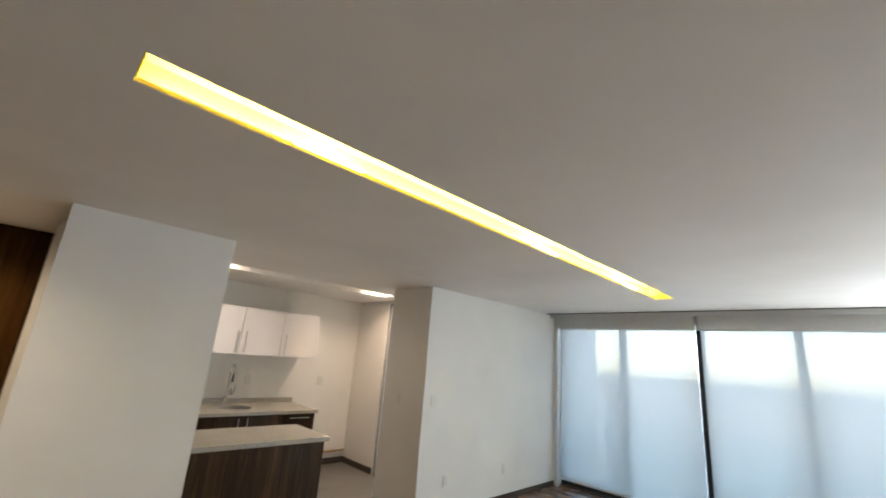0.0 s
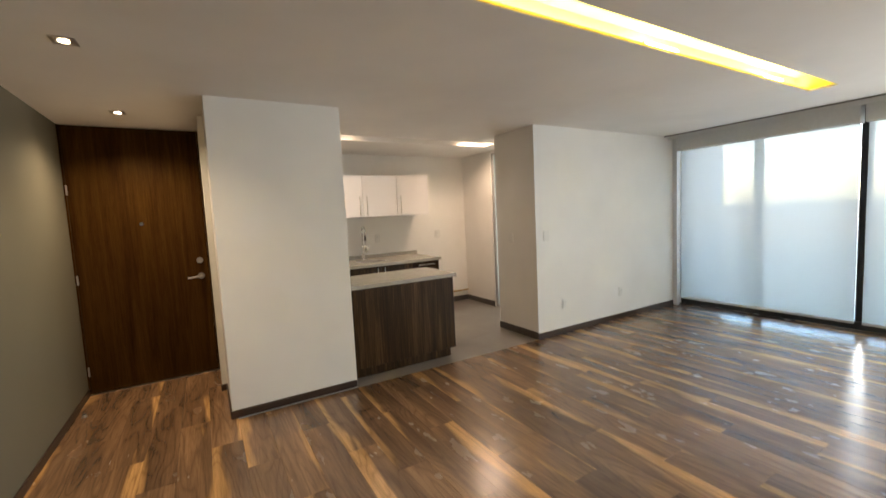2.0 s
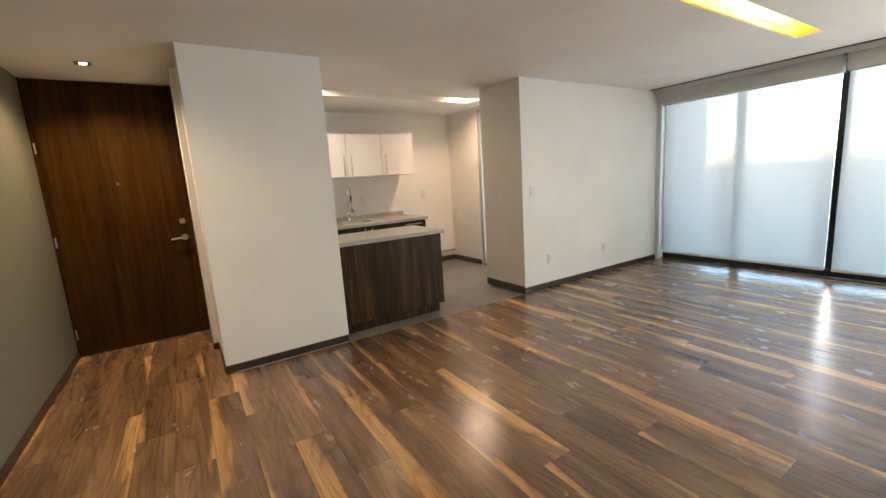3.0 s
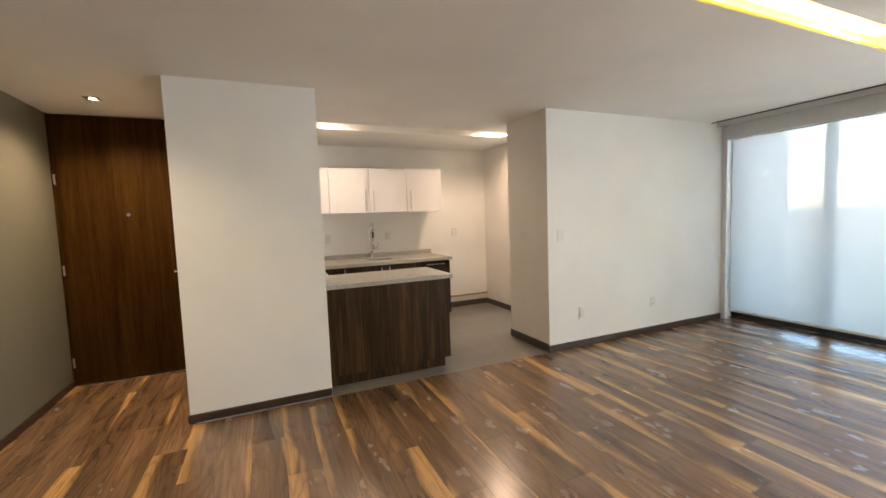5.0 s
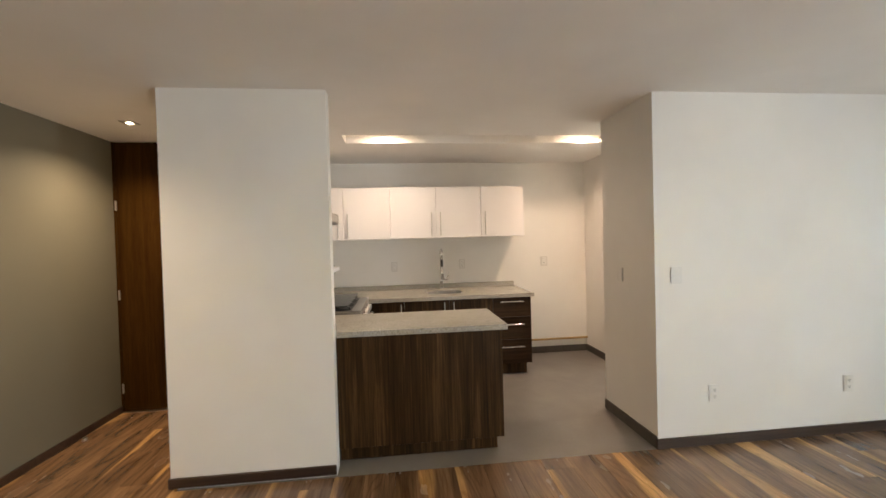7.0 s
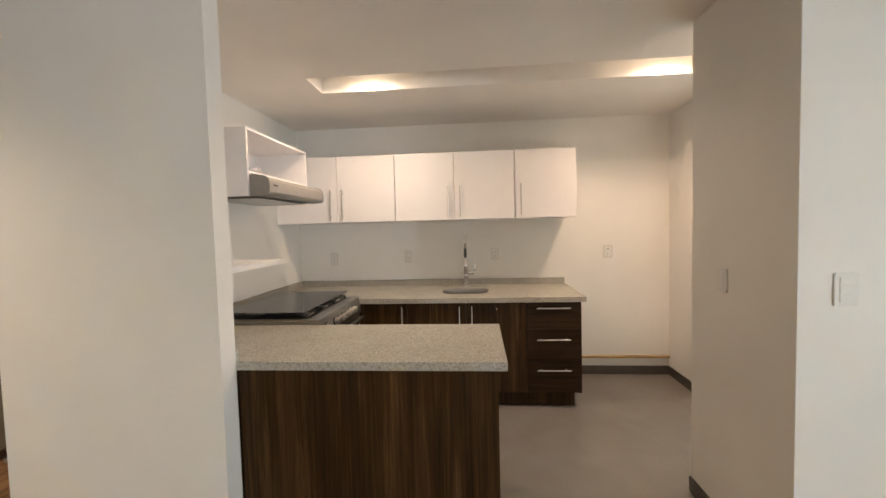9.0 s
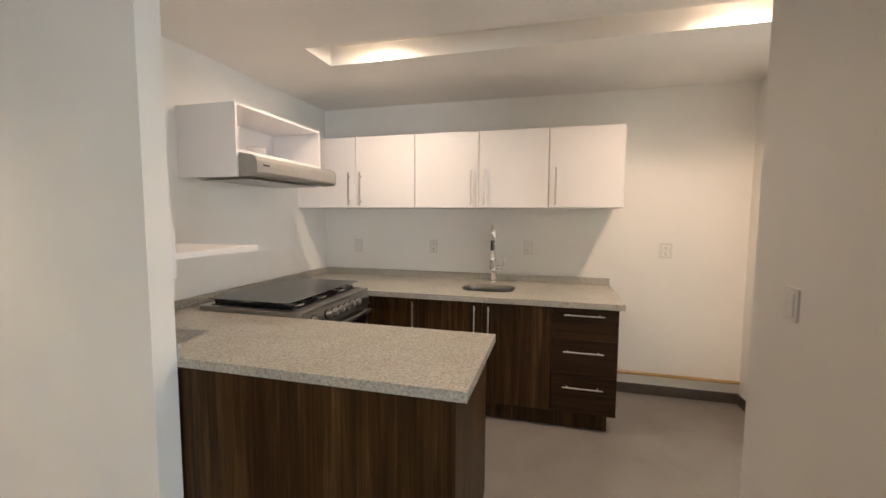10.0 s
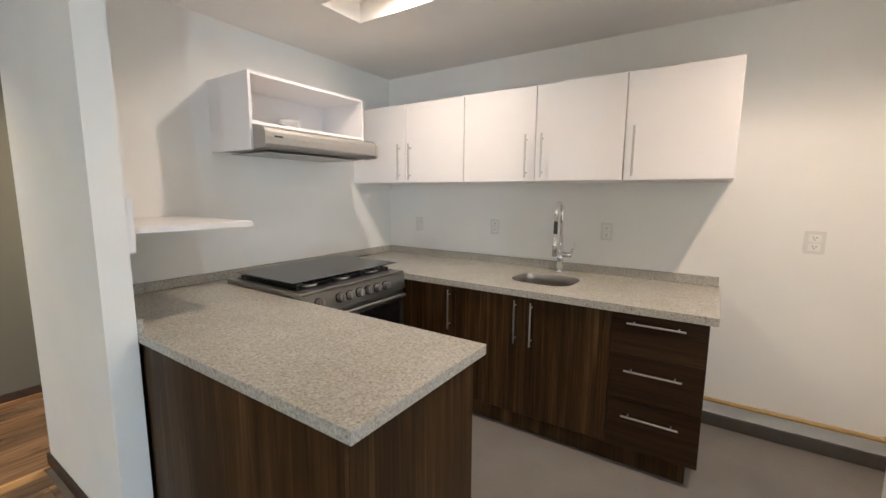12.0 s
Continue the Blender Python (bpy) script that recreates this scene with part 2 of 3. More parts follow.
BASE_WOOD = wood("brown_baseboard", (0.03, 0.017, 0.012), (0.055, 0.032, 0.022), (0.085, 0.052, 0.035), "x", 0.4, 30)
BASE_TILE = plain("grey_baseboard_tile", (0.075, 0.066, 0.057), 0.4, 0, 0.12, 12)
LAQUER = paint("white_cabinet_melamine", (0.80, 0.78, 0.78), 0.32, 0.015, 0.03)
STEEL = brushed("brushed_steel", (0.42, 0.415, 0.40), 0.32, "y")
HOOD_STEEL = plain("hood_grey_steel", (0.34, 0.326, 0.305), 0.5, 0.3, 0.04)
COLLAR = plain("clear_plastic", (0.7, 0.7, 0.7), 0.2)
COLLAR.node_tree.nodes["Principled BSDF"].inputs["Alpha"].default_value = 0.3
BASIN_STEEL = brushed("basin_steel", (0.36, 0.35, 0.335), 0.32, "x")
CHROME = plain("chrome", (0.8, 0.8, 0.8), 0.07, 1.0, 0.02)
HANDLE_STEEL = plain("satin_handle_metal", (0.58, 0.56, 0.53), 0.28, 1.0, 0.04)
BLACK = plain("black_enamel", (0.012, 0.012, 0.013), 0.35)
FRAME_BLACK = plain("black_window_aluminium", (0.018, 0.018, 0.02), 0.4)
OVEN_GLASS = plain("black_oven_glass", (0.008, 0.008, 0.009), 0.06)
LID_GLASS = glass("smoked_lid_glass", (0.10, 0.10, 0.096), 0.1, 0.5)
RAIL_GLASS = glass("railing_glass", (0.80, 0.86, 0.88), 0.2, 0.08)
PANE = glass("window_glass", (0.93, 0.96, 0.96))
FROSTED = frosted_glass()
PLASTIC = plain("white_plastic", (0.80, 0.79, 0.76), 0.35, 0, 0.02)
PLATE = plain("wall_plate_plastic", (0.71, 0.695, 0.66), 0.3, 0, 0.02)
DARK_SLOT = plain("socket_hole", (0.04, 0.04, 0.04), 0.6)
PIPE = plain("yellow_pipe_paint", (0.42, 0.27, 0.09), 0.45, 0, 0.1)
FABRIC = blind_fabric()
BLIND_HEAD = plain("grey_blind_cassette", (0.67, 0.68, 0.68), 0.55, 0, 0.03)
BLIND_BAR = plain("white_blind_bar", (0.7, 0.71, 0.72), 0.45, 0, 0.02)
TRIM = plain("grey_window_trim", (0.38, 0.37, 0.36), 0.5, 0, 0.03)
PELMET = plain("dark_grey_pelmet", (0.10, 0.098, 0.095), 0.6, 0, 0.03)
STUCCO = paint("exterior_stucco", (0.66, 0.66, 0.65), 0.8, 0.06, 0.4, 60)
# bright haze put into the material as emission; ground and blocks aren't lamps
HAZE_GLOW = paint("city_ground_haze_glow", (0.12, 0.13, 0.14), 0.9, 0.25, 0.1)
HAZE_GLOW.node_tree.nodes["Principled BSDF"].inputs["Emission Color"].default_value = (0.90, 0.91, 0.91, 1)
HAZE_GLOW.node_tree.nodes["Principled BSDF"].inputs["Emission Strength"].default_value = 0.042
BULB = glow("lit_bulb", (1.0, 0.82, 0.58), 1.0)
TUBE = glow("lit_tube", (1.0, 0.95, 0.8), 1.5)
SCONCE_GLOW = glow("lit_sconce", (1.0, 0.97, 0.92), 0.12)

# ---- building helpers ----
ORIGIN = {}


def thing(name, at, label, category, group="", kind=""):
    """A thing: an Empty at its base, under which its parts hang."""
    ob = new(name)
    ob.empty_display_size = 0.1
    ob.location = at
    ORIGIN[ob.name] = Vector(at)
    return tagged(ob, label, category, group, kind)


def part(name, bm, mat, parent=None, label="", smooth=False):
    """Links a bmesh, in world places, as one mesh object under a thing or a part."""
    o = ORIGIN[parent.name] if parent else Vector((0, 0, 0))
    bmesh.ops.translate(bm, verts=bm.verts, vec=-o)
    bmesh.ops.recalc_face_normals(bm, faces=bm.faces)
    me = bpy.data.meshes.new(name)
    bm.to_mesh(me)
    bm.free()
    for p in me.polygons:
        p.use_smooth = smooth
    me.materials.append(mat)
    ob = new(name, me)
    ORIGIN[ob.name] = o
    if parent:
        ob.parent = parent
    if label:
        ob["label"] = label
    return ob


def box(x0, x1, y0, y1, z0, z1, bevel=0.0, seg=2, bm=None):
    """A box, with rounded edges if asked; into bm if given."""
    b = bmesh.new()
    bmesh.ops.create_cube(b, size=1.0)
    bmesh.ops.scale(b, vec=(x1 - x0, y1 - y0, z1 - z0), verts=b.verts)
    bmesh.ops.translate(b, vec=((x0 + x1) / 2, (y0 + y1) / 2, (z0 + z1) / 2), verts=b.verts)
    if bevel:
        bmesh.ops.bevel(b, geom=b.edges[:], offset=bevel, segments=seg, affect="EDGES", profile=0.5)
    return join(bm, b)


def join(bm, b):
    if bm is None:
        return b
    me = bpy.data.meshes.new("tmp")
    b.to_mesh(me)
    b.free()
    bm.from_mesh(me)
    bpy.data.meshes.remove(me)
    return bm


def rod(a, b, r, r2=None, n=16, bm=None):
    """A round bar from a to b."""
    a, b = Vector(a), Vector(b)
    out = bmesh.new()
    bmesh.ops.create_cone(out, cap_ends=True, segments=n, radius1=r, radius2=r if r2 is None else r2, depth=(b - a).length)
    m = Matrix.Translation((a + b) / 2) @ (b - a).to_track_quat("Z", "Y").to_matrix().to_4x4()
    bmesh.ops.transform(out, matrix=m, verts=out.verts)
    return join(bm, out)


def sweep(points, r, n=12):
    """A tube along points."""
    pts = [Vector(p) for p in points]
    b = bmesh.new()
    rings, side = [], None
    for i, p in enumerate(pts):
        d = (pts[min(i + 1, len(pts) - 1)] - pts[max(i - 1, 0)]).normalized()
        if side is None:
            side = d.orthogonal().normalized()
        side = (side - d * side.dot(d)).normalized()
        up = d.cross(side)
        rings.append([b.verts.new(p + r * (math.cos(a) * side + math.sin(a) * up)) for a in [2 * math.pi * k / n for k in range(n)]])
    for r0, r1 in zip(rings, rings[1:]):
        for k in range(n):
            b.faces.new((r0[k], r0[(k + 1) % n], r1[(k + 1) % n], r1[k]))
    b.faces.new(rings[0])
    b.faces.new(list(reversed(rings[-1])))
    return b


def prism(outline, axis, a, b):
    """An outline of (u, v) pairs drawn out along an axis from a to b. For y: u is x, v is z; for x: u is y, v is z; for z: u is x, v is y."""
    bm = bmesh.new()
    place = {"y": lambda u, v, w: (u, w, v), "x": lambda u, v, w: (w, u, v), "z": lambda u, v, w: (u, v, w)}[axis]
    lo, hi = ([bm.verts.new(place(u, v, w)) for u, v in outline] for w in (a, b))
    bm.faces.new(lo)
    bm.faces.new(list(reversed(hi)))
    for k in range(len(outline)):
        j = (k + 1) % len(outline)
        bm.faces.new((lo[k], lo[j], hi[j], hi[k]))
    return bm


def rounded(x0, x1, y0, y1, r, n=5):
    """A rounded rectangle as (x, y) pairs."""
    out = []
    for cx, cy, start in ((x1 - r, y1 - r, 0), (x0 + r, y1 - r, 90), (x0 + r, y0 + r, 180), (x1 - r, y0 + r, 270)):
        out += [(cx + r * math.cos(radians(start + 90 * k / n)), cy + r * math.sin(radians(start + 90 * k / n))) for k in range(n + 1)]
    return out


def wall(name, boxes, mat, label, category="wall"):
    bm = bmesh.new()
    for b in boxes:
        box(*b, bm=bm)
    return tagged(part(name, bm, mat), label, category, "", "structure")


# ---- the large structure ----
CZ = 2.482
X_W, X_PL, X_PR, X_KL, X_BR, X_KR = -0.975, 0.144, 1.160, 0.42, 3.358, 4.045
Y_P, Y_PB, Y_D, Y_K, Y_BB, Y_S = 3.410, 3.512, 4.755, 5.872, 4.086, -3.2
X_WIN = 6.36
wall("wall_west", [(X_W - 0.12, X_W, Y_S - 0.12, 5.98, -0.05, 2.66)], GREY, "olive-grey painted plaster wall of the entry")
wall("wall_entry", [(X_W, 0.10, 4.81, 4.95, -0.05, 2.66)], WHITE, "white plaster wall behind the entrance door")
wall("wall_pier", [(X_PL, X_PR, Y_P, Y_PB, -0.05, 2.66)], WHITE, "white painted wall end between entry and kitchen")
wall("wall_kitchen_left", [(X_PL, X_KL, Y_PB, 4.08, -0.05, 2.66)], WHITE, "white painted wall on the kitchen's range side")
wall("wall_kitchen_left_2", [(0.10, X_KL, 4.08, 5.98, -0.05, 2.66)], WHITE, "white painted wall between entrance door and range")
wall("wall_kitchen_back", [(X_KL, 5.5, Y_K, 5.98, -0.05, 2.66)], WHITE, "white painted back wall of the kitchen")
wall("wall_kitchen_right", [(X_KR, 4.18, 5.08, Y_K, -0.05, 2.66), (X_KR, 4.18, Y_BB, 5.08, 2.44, 2.66)], WHITE, "white painted wall beside the patio door")
wall("wall_living_east", [(X_BR, 4.18, 3.372, Y_BB, -0.05, 2.66), (4.18, 6.5, 3.372, 3.492, -0.05, 2.66)], WHITE, "white painted living room wall with sockets")
wall("wall_patio", [(5.38, 5.5, 3.492, Y_K, -0.05, 2.66)], WHITE, "white wall of the service patio")
wall("wall_south", [(X_W, 6.5, Y_S - 0.12, Y_S, -0.05, 2.66)], WHITE, "white painted wall across the living room")
wall("wall_window", [(X_WIN - 0.06, 6.5, Y_S, -2.58, -0.05, 2.66), (X_WIN - 0.06, 6.5, -2.58, 3.372, 2.44, 2.66)], WHITE, "white wall and lintel round the window")

# ceiling with two slots cut into it
SX0, SX1, SY0, SY1 = 0.183, 4.952, 1.248, 1.452
KX0, KX1, KY0, KY1 = 1.11, 3.72, 4.519, 4.818
wall("ceiling", [
    (X_W, X_WIN - 0.06, Y_S, SY0, CZ, 2.66), (X_W, SX0, SY0, SY1, CZ, 2.66), (SX1, X_WIN - 0.06, SY0, SY1, CZ, 2.66),
    (X_W, SX0, SY1, 1.56, CZ, 2.66), (SX0, SX1, SY1, 1.56, CZ, 2.4995), (SX1, X_WIN - 0.06, SY1, 1.56, CZ, 2.66),
    (X_W, X_WIN - 0.06, 1.56, 3.372, CZ, 2.66), (X_W, X_BR, 3.372, KY0, CZ, 2.66), (X_BR, 5.38, Y_BB, KY0, CZ, 2.66), (X_W, KX0, KY0, KY1, CZ, 2.66),
    (KX1, 5.38, KY0, KY1, CZ, 2.66), (X_W, 5.38, KY1, Y_K, CZ, 2.66)], CEILING, "matt warm-white plaster ceiling with two light slots", "ceiling")
wall("roof_slab", [(X_W - 0.12, 6.5, Y_S - 0.12, 5.98, 2.664, 2.8)], CEILING, "concrete slab over the ceiling", "slab")
# yellow lining of the living room's cove
cove = tagged(new("cove_lining"), "yellow painted lining of the lit ceiling cove", "cove", "", "structure")
ORIGIN[cove.name] = Vector((0, 0, 0))
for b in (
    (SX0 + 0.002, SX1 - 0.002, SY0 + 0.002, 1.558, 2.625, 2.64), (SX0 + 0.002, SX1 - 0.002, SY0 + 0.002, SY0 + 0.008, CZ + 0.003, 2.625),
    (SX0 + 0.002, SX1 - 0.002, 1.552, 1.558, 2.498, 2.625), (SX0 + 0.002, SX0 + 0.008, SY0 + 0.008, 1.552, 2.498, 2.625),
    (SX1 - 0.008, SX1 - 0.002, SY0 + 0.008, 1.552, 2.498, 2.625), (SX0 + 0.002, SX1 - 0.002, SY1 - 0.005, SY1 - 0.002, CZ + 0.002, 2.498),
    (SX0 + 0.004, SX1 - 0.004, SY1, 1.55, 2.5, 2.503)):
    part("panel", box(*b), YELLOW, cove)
wall("slot_lining", [(KX0, KX1, KY0, KY1, 2.60, 2.62)], CEILING, "plaster top of the kitchen's ceiling slot", "ceiling")
# floors
wall("floor_screed", [(X_W - 0.12, 6.5, Y_S - 0.12, 5.98, -0.12, -0.014)], CEMENT, "cement screed under the planks", "floor")
wall("floor_kitchen", [(X_PR, X_BR, 3.372, Y_PB, -0.014, -0.001), (X_KL, X_BR, Y_PB, Y_BB, -0.014, -0.001), (X_KL, 5.38, Y_BB, Y_K, -0.014, -0.001)],
     CEMENT, "grey-brown smooth cement kitchen floor", "floor")


def baseboard(x0, x1, y0, y1, mat, high, label):
    bm = box(x0, x1, y0, y1, 0.0, high, 0.003, 1)
    return tagged(part("baseboard", bm, mat), label, "baseboard", "", "structure")


BB = "dark brown wooden baseboard along the wall"
baseboard(X_PL - 0.012, X_PR - 0.004, Y_P - 0.014, Y_P - 0.0005, BASE_WOOD, 0.062, BB)
baseboard(X_PL - 0.012, X_PL - 0.0005, Y_P, 4.066, BASE_WOOD, 0.062, BB)
baseboard(0.088, X_PL - 0.0005, 4.066, 4.0795, BASE_WOOD, 0.062, BB)
baseboard(X_W + 0.0005, X_W + 0.013, Y_S, 4.755, BASE_WOOD, 0.062, BB)
baseboard(X_BR - 0.013, 6.1, 3.358, 3.3715, BASE_WOOD, 0.072, BB)
baseboard(X_W + 0.013, 6.3, Y_S + 0.0005, Y_S + 0.013, BASE_WOOD, 0.072, BB)
KB = "dark grey tile baseboard of the kitchen"
baseboard(X_BR - 0.013, X_BR - 0.0005, 3.3725, Y_BB, BASE_TILE, 0.085, KB)
baseboard(3.02, X_KR - 0.013, Y_K - 0.013, Y_K - 0.0005, BASE_TILE, 0.085, KB)
baseboard(X_KR - 0.0125, X_KR - 0.0005, 5.08, Y_K - 0.0005, BASE_TILE, 0.085, KB)

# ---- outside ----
wall("ground", [(-3000, 5000, -4000, 4000, -42, -40)], HAZE_GLOW, "city ground far below, its haze put in as a glow", "ground")
wall("balcony_floor", [(6.5, 7.75, -3.3, 3.6, -0.2, -0.04)], STUCCO, "pale concrete balcony floor", "balcony")
rail = tagged(new("balcony_railing"), "frosted glass balcony railing with a thin metal rail", "railing", "", "structure")
ORIGIN[rail.name] = Vector((0, 0, 0))
part("top_rail", box(7.62, 7.66, -3.3, 3.399, 0.93, 0.944, 0.003, 1), STUCCO, rail)
for k in range(5):
    g = part("glass_panel", box(7.634, 7.646, -3.28 + k * 1.335, -1.96 + k * 1.335, -0.0395, 0.93), RAIL_GLASS, rail)
    g.visible_shadow = False
wall("balcony_side_wall", [(6.5, 7.6, 3.4, 3.62, -0.04, 3.2)], STUCCO, "pale stucco wall at the balcony's end", "wall")
rng = random.Random(4)
bm = bmesh.new()
for k in range(420):
    d, a = rng.uniform(180, 1600), rng.uniform(-1.0, 1.0)
    cx, cy, w, h = 6 + d * math.cos(a), d * math.sin(a), rng.uniform(10, 30), rng.uniform(6, 22)
    box(cx - w / 2, cx + w / 2, cy - w / 2, cy + w / 2, -40, -40 + h, bm=bm)
tagged(part("far_city_blocks", bm, HAZE_GLOW), "far low city blocks with the haze put in as a glow", "city", "", "stuff")
sconce = thing("wall_sconce", (6.97, 3.4, 1.72), "lit white outdoor wall sconce on the balcony wall", "lamp")
part("backplate", box(6.93, 7.01, 3.385, 3.3995, 1.72, 1.86, 0.004), PLASTIC, sconce)
part("body", rod((6.97, 3.34, 1.735), (6.97, 3.34, 1.845), 0.045, n=20), PLASTIC, sconce)
part("bulb", rod((6.97, 3.34, 1.846), (6.97, 3.34, 1.90), 0.04, n=16), SCONCE_GLOW, sconce, "glowing upper light")
part("bulb", rod((6.97, 3.34, 1.68), (6.97, 3.34, 1.734), 0.04, n=16), SCONCE_GLOW, sconce, "glowing lower light")

# ---- window and blinds ----
win = tagged(new("window_1"), "wide black aluminium sliding window wall", "window", "", "structure")
ORIGIN[win.name] = Vector((0, 0, 0))
part("bottom_track", box(X_WIN - 0.05, X_WIN + 0.07, -2.58, 3.372, 0.0, 0.09, 0.004, 1), FRAME_BLACK, win)
part("top_track", box(X_WIN - 0.05, X_WIN + 0.07, -2.58, 3.372, 2.36, 2.438, 0.004, 1), FRAME_BLACK, win)
POSTS = (3.33, 2.40, 1.395, 0.41, -0.58, -1.57, -2.545)
for k, y in enumerate(POSTS):
    part("mullion", box(X_WIN - 0.03, X_WIN + 0.055, y - 0.042, y + 0.042, 0.09, 2.36, 0.004, 1), FRAME_BLACK, win)
for a, b in zip(POSTS, POSTS[1:]):
    p = part("pane", box(X_WIN + 0.01, X_WIN + 0.016, b + 0.042, a - 0.042, 0.09, 2.36), PANE, win)
    p.visible_shadow = False
tagged(part("trim", box(6.08, 6.15, 3.305, 3.3715, 0.0, 2.44, 0.004, 1), BLIND_BAR), "pale grey vertical trim at the window's edge", "trim", "", "structure")
tagged(part("trim", box(5.872, 5.884, -2.58, 3.3715, 2.468, CZ - 0.0005, 0.002, 1), PELMET), "dark grey pelmet edge along the ceiling", "trim", "", "structure")
tagged(part("trim", box(5.966, 5.976, -2.58, 3.3715, 2.428, CZ - 0.0005, 0.002, 1), BLIND_HEAD), "pale grey pelmet board along the ceiling", "trim", "", "structure")
tagged(part("trim", box(6.05, X_WIN - 0.06, -2.58, 3.372, 2.444, CZ - 0.0005, 0.003, 1), TRIM), "grey strip over the blinds", "trim", "", "structure")


def blind(y0, y1):
    b = thing("roller_blind", (6.13, (y0 + y1) / 2, 2.443), "white translucent roller blind drawn down before the window", "blind", "window blinds")
    part("cassette", box(6.055, 6.19, y0 - 0.015, y1 + 0.015, 2.265, 2.443, 0.008), BLIND_HEAD, b, "grey blind cassette")
    part("fabric", box(6.129, 6.1305, y0, y1, 0.13, 2.27), FABRIC, b, "translucent screen fabric")
    part("bottom_bar", box(6.12, 6.14, y0, y1, 0.105, 0.132, 0.004), BLIND_BAR, b, "white weighted bar")
    return b


for y0, y1 in ((1.395, 3.275), (-0.56, 1.33), (-2.52, -0.63)):
    blind(y0, y1)

# ---- entrance door ----
door = thing("entrance_door", (-0.435, 4.752, 0.0), "closed full-height dark walnut veneer entrance door", "door", "", "structure")
leaf = part("leaf", box(X_W + 0.018, 0.085, 4.754, 4.797, 0.006, CZ - 0.006, 0.002, 1), DOOR_WOOD, door)
part("jamb", box(X_W + 0.003, X_W + 0.015, 4.742, 4.802, 0.0, CZ - 0.003), DOOR_WOOD, door)
part("jamb", box(0.088, 0.098, 4.742, 4.802, 0.0, CZ - 0.003), DOOR_WOOD, door)
part("threshold", box(X_W + 0.015, 0.088, 4.727, 4.752, 0.0, 0.006), HANDLE_STEEL, door, "pale metal threshold strip")
for z in (0.22, 1.08, 1.9):
    part("hinge", rod((X_W + 0.018, 4.746, z - 0.045), (X_W + 0.018, 4.746, z + 0.045), 0.008, n=10), HANDLE_STEEL, door, "steel hinge")
part("peephole", rod((-0.44, 4.754, 1.57), (-0.44, 4.744, 1.57), 0.016, n=20), CHROME, leaf, "metal peephole ring")
part("deadbolt", rod((0.012, 4.754, 1.175), (0.012, 4.734, 1.175), 0.03, 0.026, 24), HANDLE_STEEL, leaf, "round satin deadbolt")
h = part("handle", rod((0.012, 4.754, 1.012), (0.012, 4.738, 1.012), 0.032, 0.028, 24), HANDLE_STEEL, leaf, "satin lever handle")
part("lever", sweep([(0.012, 4.739, 1.012), (0.012, 4.702, 1.012), (0.0, 4.694, 1.012), (-0.04, 4.694, 1.010), (-0.105, 4.696, 1.004)], 0.009, 10), HANDLE_STEEL, leaf, "lever")
tagged(part("trim", box(0.0995, 0.104, 4.682, 4.75, 0.0, CZ - 0.003), WHITE), "white trim beside the entrance door", "trim", "", "structure")


stop = thing("door_stop", (-0.905, 4.2, 0.0), "small satin metal door stop on the plank floor", "door stop")
part("dome", rod((-0.905, 4.2, 0.0), (-0.905, 4.2, 0.022), 0.02, 0.013, 20), HANDLE_STEEL, stop, smooth=True)
part("rubber_ring", rod((-0.905, 4.2, 0.022), (-0.905, 4.2, 0.028), 0.014, 0.012, 20), DARK_SLOT, stop, "dark rubber ring")


def downlight(y):
    d = thing("downlight", (-0.455, y, CZ), "square recessed ceiling downlight, lit", "lamp", "entry downlights")
    bm = bmesh.new()
    for x0, x1, a, b in ((-0.052, 0.052, -0.052, -0.038), (-0.052, 0.052, 0.038, 0.052), (-0.052, -0.038, -0.038, 0.038), (0.038, 0.052, -0.038, 0.038)):
        box(-0.455 + x0, -0.455 + x1, y + a, y + b, CZ - 0.005, CZ - 0.0005, bm=bm)
    part("frame", bm, HANDLE_STEEL, d, "satin square frame")
    part("reflector", rod((-0.455, y, CZ - 0.0005), (-0.455, y, CZ - 0.0025), 0.037, n=28), HANDLE_STEEL, d, "satin reflector")
    part("bulb", rod((-0.455, y, CZ - 0.0025), (-0.455, y, CZ - 0.005), 0.023, n=24), BULB, d, "glowing bulb")


for y in (2.65, 4.155):
    downlight(y)
for x in (0.905, 2.68, 4.245):
    t = thing("cove_tube", (x, 1.466, 2.501), "lit fluorescent tube on the ledge of the yellow cove", "lamp", "cove tubes")
    part("tube", rod((x - 0.17, 1.466, 2.514), (x + 0.17, 1.466, 2.514), 0.011, n=12), TUBE, t)
    part("cap", rod((x - 0.19, 1.466, 2.514), (x - 0.17, 1.466, 2.514), 0.009, n=12), PLASTIC, t)
    part("cap", rod((x + 0.17, 1.466, 2.514), (x + 0.19, 1.466, 2.514), 0.009, n=12), PLASTIC, t)
for x in (1.49, 3.53):
    t = thing("slot_spot", (x, 4.66, 2.60), "lit spot bulb in the kitchen ceiling slot", "lamp", "kitchen slot spots")
    part("housing", rod((x, 4.66, 2.599), (x, 4.66, 2.588), 0.045, n=24), PLASTIC, t)
    part("bulb", rod((x, 4.66, 2.588), (x, 4.66, 2.582), 0.034, n=24), BULB, t, "glowing bulb")


